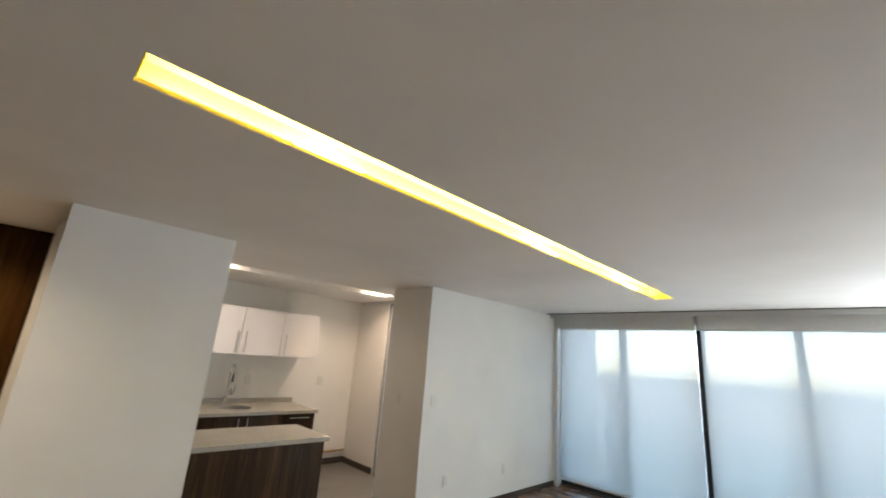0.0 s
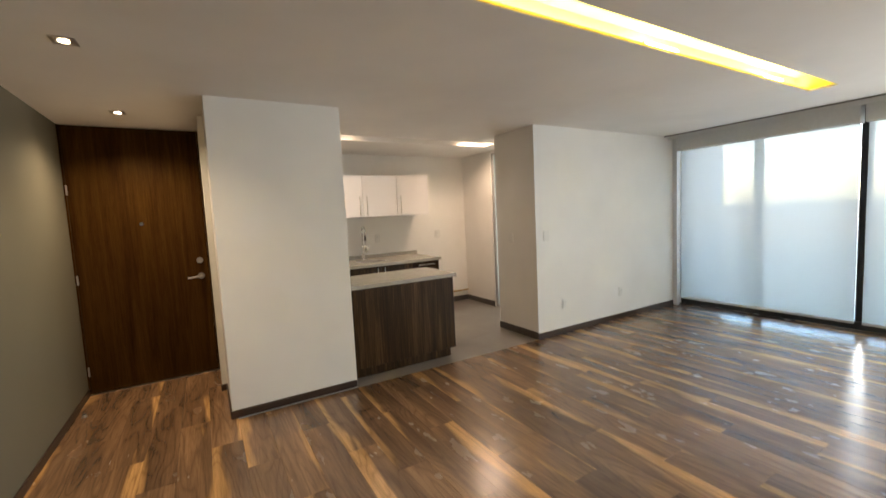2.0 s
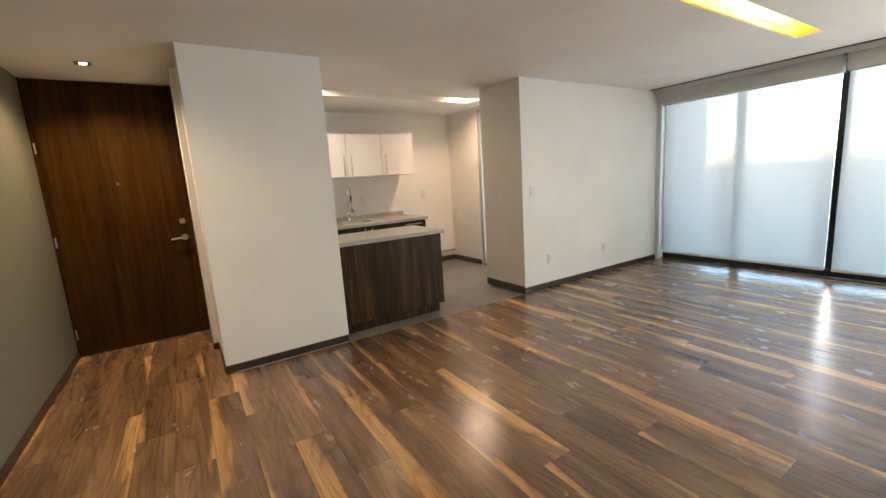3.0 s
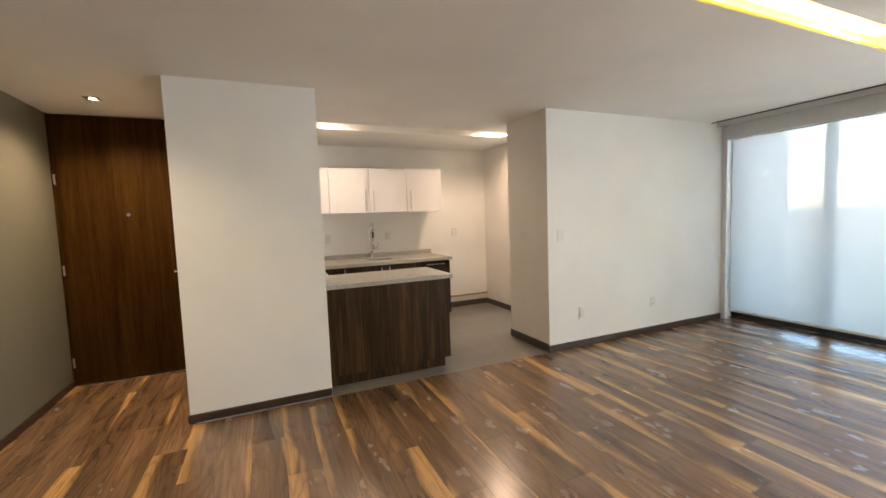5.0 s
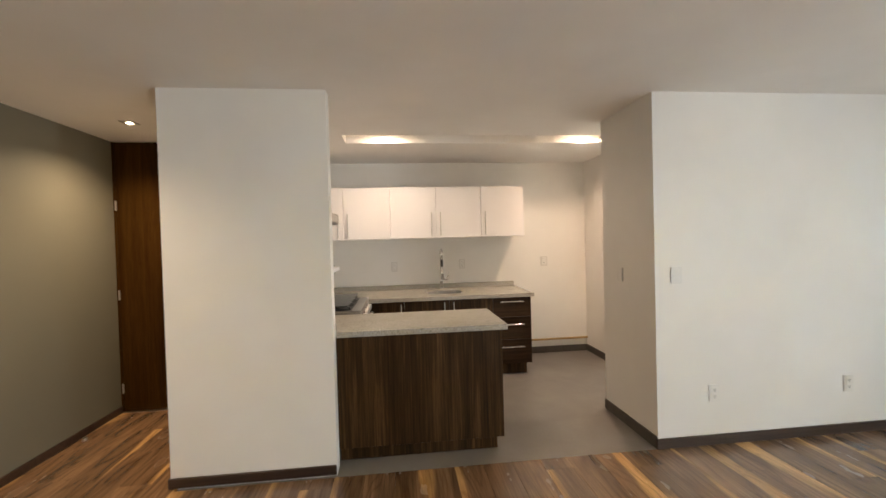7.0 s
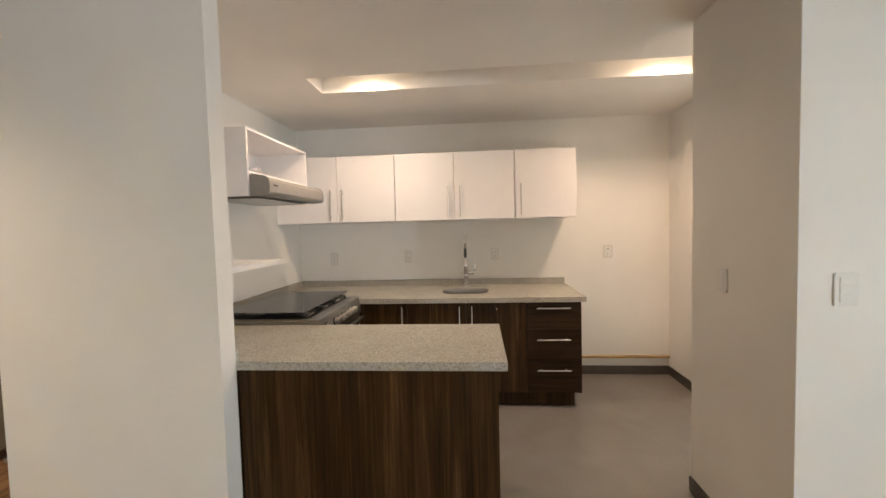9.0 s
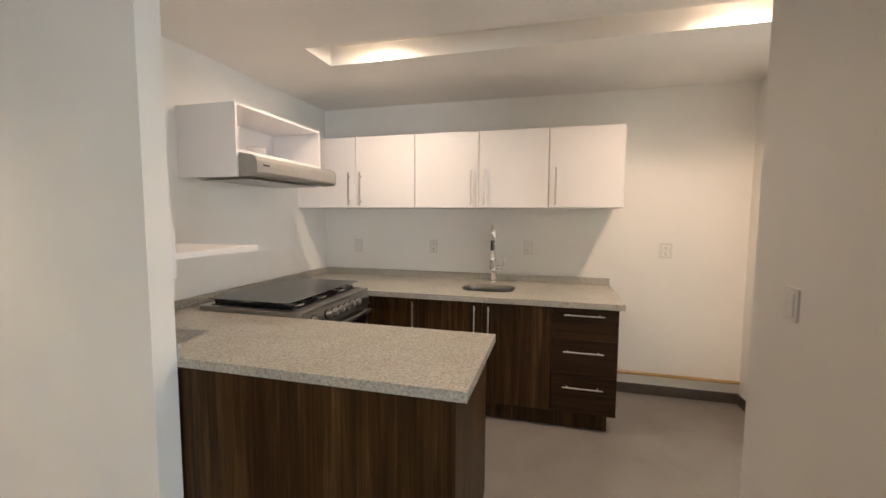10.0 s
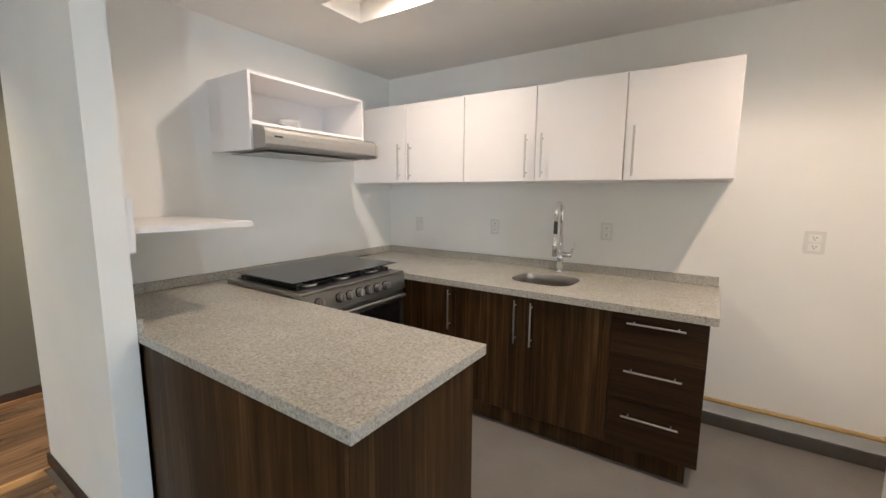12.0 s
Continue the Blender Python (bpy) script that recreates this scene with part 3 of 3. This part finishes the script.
# ---- switches and sockets ----
def wall_plate(name, label, category, at, turn, rows, plate=None, w=0.076, h=0.122):
    """A plate that faces -y before its turn; rows: 'socket' or 'key' for each module."""
    t = thing(name, (0, 0, 0), label, category)
    part("plate", prism(rounded(-w / 2, w / 2, -h / 2, h / 2, 0.008, 3), "z", 0.0, 0.008), plate or PLATE, t)
    n = len(rows)
    for k, kind in enumerate(rows):
        c = (k - (n - 1) / 2) * (h * 0.78 / max(n, 1))
        hh = h * 0.34 / max(n, 1)
        m = part("module", box(-w * 0.3, w * 0.3, c - hh, c + hh, 0.008, 0.0115, 0.001, 1), PLASTIC, t)
        if kind == "socket":
            for dx, dy in ((-0.007, 0.004), (0.007, 0.004), (0, -0.008)):
                part("hole", box(dx - 0.0018, dx + 0.0018, c + dy - 0.004, c + dy + 0.004, 0.0115, 0.0122), DARK_SLOT, m)
    t.matrix_world = Matrix.Translation(at) @ pose(0, 0, 0, 0, 0, turn) @ pose(0, 0, 0, 90, 0, 0)
    return t


wall_plate("light_switch", "white three-key light switch on the living room wall", "switch", (3.514, 3.3718, 1.21), 0, ("key", "key", "key"), PLASTIC, w=0.08, h=0.118)
for x in (3.785, 4.855):
    wall_plate("wall_socket", "white double wall socket low on the living room wall", "socket", (x, 3.3718, 0.366), 0, ("socket", "socket"), PLASTIC)
wall_plate("light_switch", "white light switch on the kitchen side of the wall", "switch", (X_BR - 0.0002, 3.815, 1.19), -90, ("key", "key"), PLASTIC, w=0.08, h=0.11)
for x, z in ((0.773, 1.18), (1.535, 1.19), (2.394, 1.2)):
    wall_plate("wall_socket", "white double socket over the kitchen counter", "socket", (x, Y_K - 0.0002, z), 0, ("socket", "socket"))
wall_plate("wall_socket", "white double socket on the bare kitchen wall", "socket", (3.475, Y_K - 0.0002, 1.2), 0, ("socket", "socket"), w=0.09, h=0.125)

# ---- kitchen ----
# patio door
pd = tagged(new("door_patio"), "frosted glass sliding patio door in a grey frame", "door", "", "structure")
ORIGIN[pd.name] = Vector((0, 0, 0))
part("frame_post", box(4.06, 4.11, 5.035, 5.079, 0.0, 2.438), TRIM, pd)
part("frame_post", box(4.06, 4.11, Y_BB + 0.001, 4.13, 0.0, 2.438), TRIM, pd)
part("frame_top", box(4.06, 4.11, 4.13, 5.035, 2.40, 2.438), TRIM, pd)
part("frame_sill", box(4.06, 4.11, 4.13, 5.035, 0.0, 0.03), TRIM, pd)
part("pane", box(4.081, 4.089, 4.13, 5.035, 0.03, 2.40), FROSTED, pd, "frosted greenish glass")

# gas pipe
gp = thing("gas_pipe", (3.5, 5.82, 0.175), "yellow painted gas pipe along the kitchen wall", "pipe")
part("pipe", rod((3.036, 5.842, 0.18), (4.035, 5.842, 0.18), 0.013, n=12), PIPE, gp)
for x in (3.35, 3.85):
    part("clip", box(x - 0.008, x + 0.008, 5.842, 5.8715, 0.171, 0.189), HANDLE_STEEL, gp)


def bar_handle(parent, a, b, out, label="satin bar handle", r=0.005):
    """A straight bar on two posts; a and b lie on the front, out is the way off it."""
    a, b, out = Vector(a), Vector(b), Vector(out)
    bar = part("handle", rod(a + out, b + out, r, n=12), HANDLE_STEEL, parent, label)
    for f in (0.12, 0.88):
        p = a.lerp(b, f)
        part("post", rod(p, p + out, r * 0.8, n=10), HANDLE_STEEL, bar)


# upper cabinets
UY, UZ0, UZ1 = 5.40, 1.535, 2.122
EDGES = (0.422, 0.988, 1.511, 2.034, 2.557, 3.077)
for k, (a, b) in enumerate(((0, 2), (2, 4), (4, 5))):
    x0, x1 = EDGES[a], EDGES[b]
    c = thing("wall_cabinet", ((x0 + x1) / 2, UY + 0.2, UZ0), "white melamine wall cabinet with flush doors", "cabinet", "kitchen wall cabinets")
    part("body", box(x0 + 0.001, x1 - 0.001, UY + 0.02, Y_K - 0.001, UZ0, UZ1, 0.001, 1), LAQUER, c)
    for d in range(a, b):
        dd = part("door", box(EDGES[d] + 0.0025, EDGES[d + 1] - 0.0025, UY, UY + 0.019, UZ0 + 0.001, UZ1 - 0.001, 0.0015, 1), LAQUER, c)
        hx = EDGES[d + 1] - 0.055 if d in (0, 2) else EDGES[d] + 0.05
        bar_handle(dd, (hx, UY, 1.557), (hx, UY, 1.827), (0, -0.034, 0), r=0.0062)

# lower cabinets under the back counter
LY = 5.095
LE = (1.256, 1.64, 2.125, 2.605, 3.035)
for k in range(4):
    x0, x1 = LE[k], LE[k + 1]
    last = k == 3
    c = thing("base_cabinet", ((x0 + x1) / 2, LY + 0.3, 0.0), "dark walnut base cabinet with three drawers" if last else "dark walnut base cabinet with one door", "cabinet", "kitchen base cabinets")
    top = 0.858
    zb = 0.12
    if 0 < k < 3:
        bm = box(x0 + 0.001, x1 - 0.001, LY + 0.02, 5.84, zb, 0.66)
        box(x0 + 0.001, x1 - 0.001, LY + 0.02, LY + 0.05, 0.66, top, bm=bm)
        part("body", bm, CAB_WOOD, c)
    else:
        part("body", box(x0 + 0.001, x1 - 0.001, LY + 0.02, 5.84, zb, top, 0.001, 1), CAB_WOOD, c)
    part("plinth", box(x0, x1 - (0.05 if last else 0), LY + 0.05, 5.80, 0.0, zb), CAB_WOOD, c)
    if last:
        zs = (zb + 0.003, 0.39, 0.64, top - 0.003)
        for z0, z1, hz in zip(zs, zs[1:], (0.313, 0.56, 0.812)):
            dr = part("drawer", box(x0 + 0.002, x1 - 0.002, LY, LY + 0.019, z0 + 0.001, z1 - 0.001, 0.001, 1), DRAWER_WOOD, c)
            bar_handle(dr, (2.683, LY, hz), (2.943, LY, hz), (0, -0.034, 0))
    else:
        dd = part("door", box(x0 + 0.002, x1 - 0.002, LY, LY + 0.019, zb + 0.004, top - 0.003, 0.0015, 1), CAB_WOOD, c)
        hx = (1.605, 2.07, 2.171)[k]
        bar_handle(dd, (hx, LY, 0.572), (hx, LY, 0.834), (0, -0.034, 0))
corner = thing("corner_cabinet", (0.87, 5.45, 0.0), "dark walnut corner cabinet beside the range", "cabinet", "kitchen base cabinets")
part("body", box(0.422, 1.254, 5.10, 5.84, 0.0, 0.858, 0.001, 1), CAB_WOOD, corner)

# back counter with a cut-out for the basin
SINK = (1.91, 2.318, 5.282, 5.64)


def counter_with_hole(x0, x1, y0, y1, z0, z1, hole):
    bm = bmesh.new()
    loops = []
    for ring in ([(x0, y0), (x1, y0), (x1, y1), (x0, y1)], hole):
        vs = [bm.verts.new((x, y, z1)) for x, y in ring]
        loops += [bm.edges.new((vs[k], vs[(k + 1) % len(vs)])) for k in range(len(vs))]
    bmesh.ops.triangle_fill(bm, use_beauty=True, use_dissolve=False, edges=loops)
    got = bmesh.ops.extrude_face_region(bm, geom=bm.faces[:])
    bmesh.ops.translate(bm, vec=(0, 0, z0 - z1), verts=[v for v in got["geom"] if isinstance(v, bmesh.types.BMVert)])
    return bm


ct = thing("countertop", (1.8, 5.46, 0.86), "grey speckled granite countertop with upstand along the wall", "countertop")
part("slab", counter_with_hole(0.421, 3.066, 5.072, 5.871, 0.86, 0.9, rounded(*SINK, 0.12)), GRANITE, ct)
part("upstand", box(0.441, 3.062, 5.850, 5.871, 0.9, 0.958, 0.003, 1), GRANITE, ct, "granite upstand")
part("upstand", box(0.421, 0.441, 5.074, 5.871, 0.9, 0.958, 0.003, 1), GRANITE, ct, "granite upstand")

sink = thing("kitchen_sink", (2.11, 5.455, 0.70), "stainless steel basin set under the granite counter", "sink")
bm = bmesh.new()
rings = []
for grow, z in ((-0.0008, 0.8975), (-0.0018, 0.8985), (-0.003, 0.8975), (-0.004, 0.85), (-0.012, 0.73), (-0.03, 0.70), (-0.06, 0.69), (-0.14, 0.687)):
    x0, x1, y0, y1 = SINK
    rings.append([bm.verts.new((x, y, z)) for x, y in rounded(x0 - grow, x1 + grow, y0 - grow, y1 + grow, max(0.02, 0.12 + grow))])
for r0, r1 in zip(rings, rings[1:]):
    for k in range(len(r0)):
        bm.faces.new((r0[k], r0[(k + 1) % len(r0)], r1[(k + 1) % len(r0)], r1[k]))
bm.faces.new(rings[-1])
part("basin", bm, BASIN_STEEL, sink, smooth=True)
part("drain", rod((2.11, 5.455, 0.6875), (2.11, 5.455, 0.692), 0.04, n=24), CHROME, sink, "chrome drain")

FX, FY = 2.112, 5.755
fa = thing("kitchen_faucet", (FX, FY, 0.9), "tall chrome gooseneck faucet with side lever", "faucet")
part("base", rod((FX, FY, 0.9), (FX, FY, 0.912), 0.027, 0.024, 24), CHROME, fa, smooth=True)
part("body", rod((FX, FY, 0.912), (FX, FY, 1.09), 0.022, 0.0205, 24), CHROME, fa, smooth=True)
RN = 0.062
neck = [(FX, FY, 1.09), (FX, FY, 1.33)]
neck += [(FX, FY - RN + RN * math.cos(a), 1.333 + RN * math.sin(a)) for a in [math.pi * k / 14 for k in range(15)]]
neck += [(FX, FY - 2 * RN, 1.27)]
part("neck", sweep(neck, 0.0145, 16), CHROME, fa, smooth=True)
part("grip_band", rod((FX, FY - 2 * RN, 1.27), (FX, FY - 2 * RN, 1.185), 0.0135, 0.0140, 20), BLACK, fa, "black grip band")
part("spray_head", rod((FX, FY - 2 * RN, 1.185), (FX, FY - 2 * RN - 0.004, 1.03), 0.0155, 0.0195, 20), CHROME, fa, smooth=True)
part("lever_hub", rod((FX, FY, 1.03), (FX + 0.08, FY, 1.03), 0.0185, n=20), CHROME, fa, smooth=True)
part("lever", sweep([(FX + 0.072, FY, 1.03), (FX + 0.084, FY - 0.005, 1.065), (FX + 0.096, FY - 0.012, 1.12)], 0.007, 10), CHROME, fa, smooth=True)

# peninsula
pen = thing("peninsula_cabinet", (1.38, 3.85, 0.0), "dark walnut peninsula cabinet with panelled front", "cabinet")
part("front_panel", box(1.161, 2.303, 3.526, 3.542, 0.10, 0.858, 0.0015, 1), CAB_WOOD, pen)
part("side_panel", box(2.284, 2.303, 3.5425, 4.168, 0.10, 0.858, 0.0015, 1), CAB_WOOD, pen)
part("body", box(0.423, 2.283, 3.543, 4.15, 0.10, 0.858), CAB_WOOD, pen)
part("plinth", box(1.161, 2.262, 3.575, 4.12, 0.0, 0.0995), CAB_WOOD, pen)
pct = thing("peninsula_countertop", (1.4, 3.85, 0.86), "grey speckled granite peninsula countertop", "countertop")
part("slab", box(0.421, 2.343, Y_PB + 0.001, 4.194, 0.86, 0.9, 0.003, 2), GRANITE, pct)
part("upstand", box(0.441, 1.166, Y_PB + 0.0005, Y_PB + 0.021, 0.9, 0.955, 0.003, 1), GRANITE, pct, "granite upstand")
part("slab", box(0.421, 0.555, 4.195, 5.071, 0.86, 0.9), GRANITE, pct)
part("upstand", box(0.421, 0.441, Y_PB + 0.022, 5.073, 0.9, 0.955, 0.003, 1), GRANITE, pct, "granite upstand")

# shelf behind the pier
sh = thing("wall_shelf", (0.8, 3.76, 1.285), "white melamine shelf with a side plate on the kitchen wall", "shelf")
part("board", box(0.421, 1.122, 3.5395, 4.045, 1.286, 1.312, 0.001, 1), LAQUER, sh)
part("side_plate", box(0.421, 1.15, Y_PB + 0.0005, 3.539, 1.215, 1.428, 0.001, 1), LAQUER, sh)

# open cabinet over the hood
HX, HY0, HY1 = 0.843, 4.224, 5.10
hc = thing("hood_cabinet", (0.66, 4.66, 1.69), "white open-fronted wall cabinet over the range hood", "cabinet")
part("side_panel", box(0.421, HX, HY0, HY0 + 0.018, 1.69, 2.112, 0.001, 1), LAQUER, hc)
part("side_panel", box(0.421, HX, HY1 - 0.018, HY1, 1.69, 2.112, 0.001, 1), LAQUER, hc)
part("top_panel", box(0.421, HX, HY0 + 0.018, HY1 - 0.018, 2.094, 2.112, 0.001, 1), LAQUER, hc)
part("bottom_panel", box(0.421, HX, HY0 + 0.018, HY1 - 0.018, 1.828, 1.846, 0.001, 1), LAQUER, hc)
part("back_panel", box(0.421, 0.429, HY0 + 0.018, HY1 - 0.018, 1.846, 2.094), LAQUER, hc)
vc = thing("vent_collar", (0.66, 4.61, 1.846), "clear plastic round vent collar standing in the open cabinet", "vent collar")
bm = bmesh.new()
n = 28
rings = []
for r, z in ((0.056, 1.8465), (0.064, 1.915), (0.060, 1.915), (0.052, 1.8465)):
    rings.append([bm.verts.new((0.66 + r * math.cos(2 * math.pi * k / n), 4.61 + r * math.sin(2 * math.pi * k / n), z)) for k in range(n)])
for r0, r1 in zip(rings, rings[1:] + rings[:1]):
    for k in range(n):
        bm.faces.new((r0[k], r0[(k + 1) % n], r1[(k + 1) % n], r1[k]))
part("ring", bm, COLLAR, vc, smooth=True)

rh = thing("range_hood", (0.70, 4.66, 1.68), "grey steel under-cabinet range hood", "range hood")
lip = [(0.952, 1.699), (0.966, 1.704), (0.974, 1.716), (0.976, 1.752), (0.973, 1.780), (0.963, 1.796), (0.944, 1.807)]
part("body", prism([(0.423, 1.70), (0.70, 1.690)] + lip + [(0.866, 1.820), (0.423, 1.826)], "y", HY0 + 0.020, HY1 - 0.020), HOOD_STEEL, rh)
front = [(0.865, 1.690)] + [(x + 0.004, 1.752 + (z - 1.752) * 1.07) for x, z in lip] + [(0.865, 1.8265)]
part("end_cap", prism(front, "y", HY0 + 0.002, HY0 + 0.0195), HOOD_STEEL, rh)
part("end_cap", prism(front, "y", HY1 - 0.0195, HY1 - 0.002), HOOD_STEEL, rh)
part("badge", box(0.974, 0.979, HY0 + 0.06, HY0 + 0.11, 1.752, 1.761), BLACK, rh, "small dark badge")
part("filter", box(0.50, 0.86, HY0 + 0.08, HY1 - 0.08, 1.681, 1.684), STEEL, rh, "metal grease filter")

# range
RY0, RY1, RX1 = 4.20, 5.03, 1.25
rg = thing("gas_range", (0.88, 4.61, 0.0), "stainless steel gas range with a smoked glass lid", "range")
part("body", box(0.557, RX1 - 0.02, RY0, RY1, 0.03, 0.913, 0.003, 1), STEEL, rg)
part("cooktop", box(0.557, RX1 + 0.016, RY0 - 0.004, RY1 + 0.004, 0.914, 0.93, 0.005, 2), STEEL, rg, "steel cooktop rim")
part("burner_tray", box(0.62, RX1 - 0.065, RY0 + 0.03, RY1 - 0.03, 0.9302, 0.9335), BLACK, rg, "black burner tray")
panel = part("control_panel", prism([(RX1 - 0.019, 0.812), (RX1 + 0.03, 0.812), (RX1 + 0.014, 0.913), (RX1 - 0.019, 0.913)], "y", RY0, RY1), STEEL, rg)
for y in (4.30, 4.447, 4.523, 4.60, 4.675, 4.752, 4.832):
    part("knob_base", rod((RX1 + 0.02, y, 0.863), (RX1 + 0.028, y, 0.8642), 0.029, n=24), BLACK, panel, "dark knob ring")
    part("knob", rod((RX1 + 0.026, y, 0.864), (RX1 + 0.055, y, 0.8686), 0.0245, 0.021, 24), HANDLE_STEEL, panel, "satin metal knob")
    part("pointer", box(RX1 + 0.054, RX1 + 0.062, y - 0.005, y + 0.005, 0.848, 0.889, 0.002, 1), HANDLE_STEEL, panel)
od = part("oven_door", box(RX1 - 0.02, RX1 + 0.018, RY0 + 0.004, RY1 - 0.004, 0.22, 0.806, 0.004), STEEL, rg)
part("oven_window", box(RX1 + 0.018, RX1 + 0.0215, RY0 + 0.05, RY1 - 0.05, 0.30, 0.735, 0.002, 1), OVEN_GLASS, od, "black oven glass")
part("oven_handle", rod((RX1 + 0.055, RY0 + 0.06, 0.775), (RX1 + 0.055, RY1 - 0.04, 0.775), 0.013, n=14), STEEL, od, "bar handle")
for y in (RY0 + 0.09, RY1 - 0.07):
    part("handle_post", rod((RX1 + 0.017, y, 0.775), (RX1 + 0.055, y, 0.775), 0.009, n=10), HANDLE_STEEL, od)
part("drawer", box(RX1 - 0.02, RX1 + 0.015, RY0 + 0.004, RY1 - 0.004, 0.06, 0.212, 0.004), STEEL, rg)
for by in (4.36, 4.61, 4.86):
    for bx in (0.77, 1.105):
        part("burner", rod((bx, by, 0.9335), (bx, by, 0.946), 0.058, 0.054, 24), HANDLE_STEEL, rg, "round burner")
        part("burner_cap", rod((bx, by, 0.946), (bx, by, 0.952), 0.036, 0.033, 24), BLACK, rg, "black burner cap")
    bm = bmesh.new()
    for gx in (0.64, 0.90, 1.165):
        box(gx - 0.005, gx + 0.005, by - 0.115, by + 0.115, 0.947, 0.953, bm=bm)
    for gy in (-0.115, 0.0, 0.115):
        box(0.635, 1.17, by + gy - 0.004, by + gy + 0.004, 0.9472, 0.9528, bm=bm)
    for gx in (0.64, 1.165):
        for gy in (-0.11, 0.11):
            box(gx - 0.005, gx + 0.005, by + gy - 0.005, by + gy + 0.005, 0.9336, 0.949, bm=bm)
    part("grate", bm, BLACK, rg, "black pan grate")
part("lid", box(0.60, 1.16, 4.228, 5.085, 0.964, 0.969, 0.002, 1), LID_GLASS, rg, "smoked glass lid")
for y in (4.33, 4.99):
    part("lid_hinge", box(0.565, 0.625, y - 0.02, y + 0.02, 0.93, 0.964, 0.003, 1), BLACK, rg, "black lid hinge")
for y in (4.40, 4.95):
    part("lid_stop", rod((1.135, y, 0.93), (1.135, y, 0.964), 0.006, n=8), BLACK, rg, "black lid stop")

# ---- floor planks, last ----
floor = tagged(new("floor"), "walnut laminate plank floor with pale sapwood streaks", "floor", "", "structure")
PW, PL = 0.193, 1.21
meshes = {}
rng = random.Random(11)


def plank_mesh(w, l):
    key = (round(w, 3), round(l, 3))
    if key not in meshes:
        b = bmesh.new()
        bmesh.ops.create_cube(b, size=1.0)
        bmesh.ops.scale(b, vec=(w - 0.0008, l - 0.0008, 0.013), verts=b.verts)
        top = [e for e in b.edges if all(v.co.z > 0 for v in e.verts)]
        bmesh.ops.bevel(b, geom=top, offset=0.0008, segments=1, affect="EDGES")
        me = bpy.data.meshes.new("plank")
        b.to_mesh(me)
        b.free()
        me.materials.append(PLANK)
        meshes[key] = me
    return meshes[key]


def lay(x0, x1, y0, y1):
    ob = new("plank", plank_mesh(x1 - x0, y1 - y0))
    ob.location = ((x0 + x1) / 2, (y0 + y1) / 2, -0.0068)
    ob.parent = floor


k = 0
x = X_W
while x < X_WIN - 0.05:
    x1 = min(x + PW, X_WIN - 0.05)
    end = Y_D - 0.002 if x1 <= X_PL + 0.08 else 3.371
    y = Y_S - PL * ((k * 0.37 + rng.uniform(-0.05, 0.05)) % 1.0)
    while y < end:
        a, b = max(y, Y_S), min(y + PL, end)
        if b - a > 0.02:
            lay(x, x1, a, b)
        y += PL
    x, k = x1, k + 1
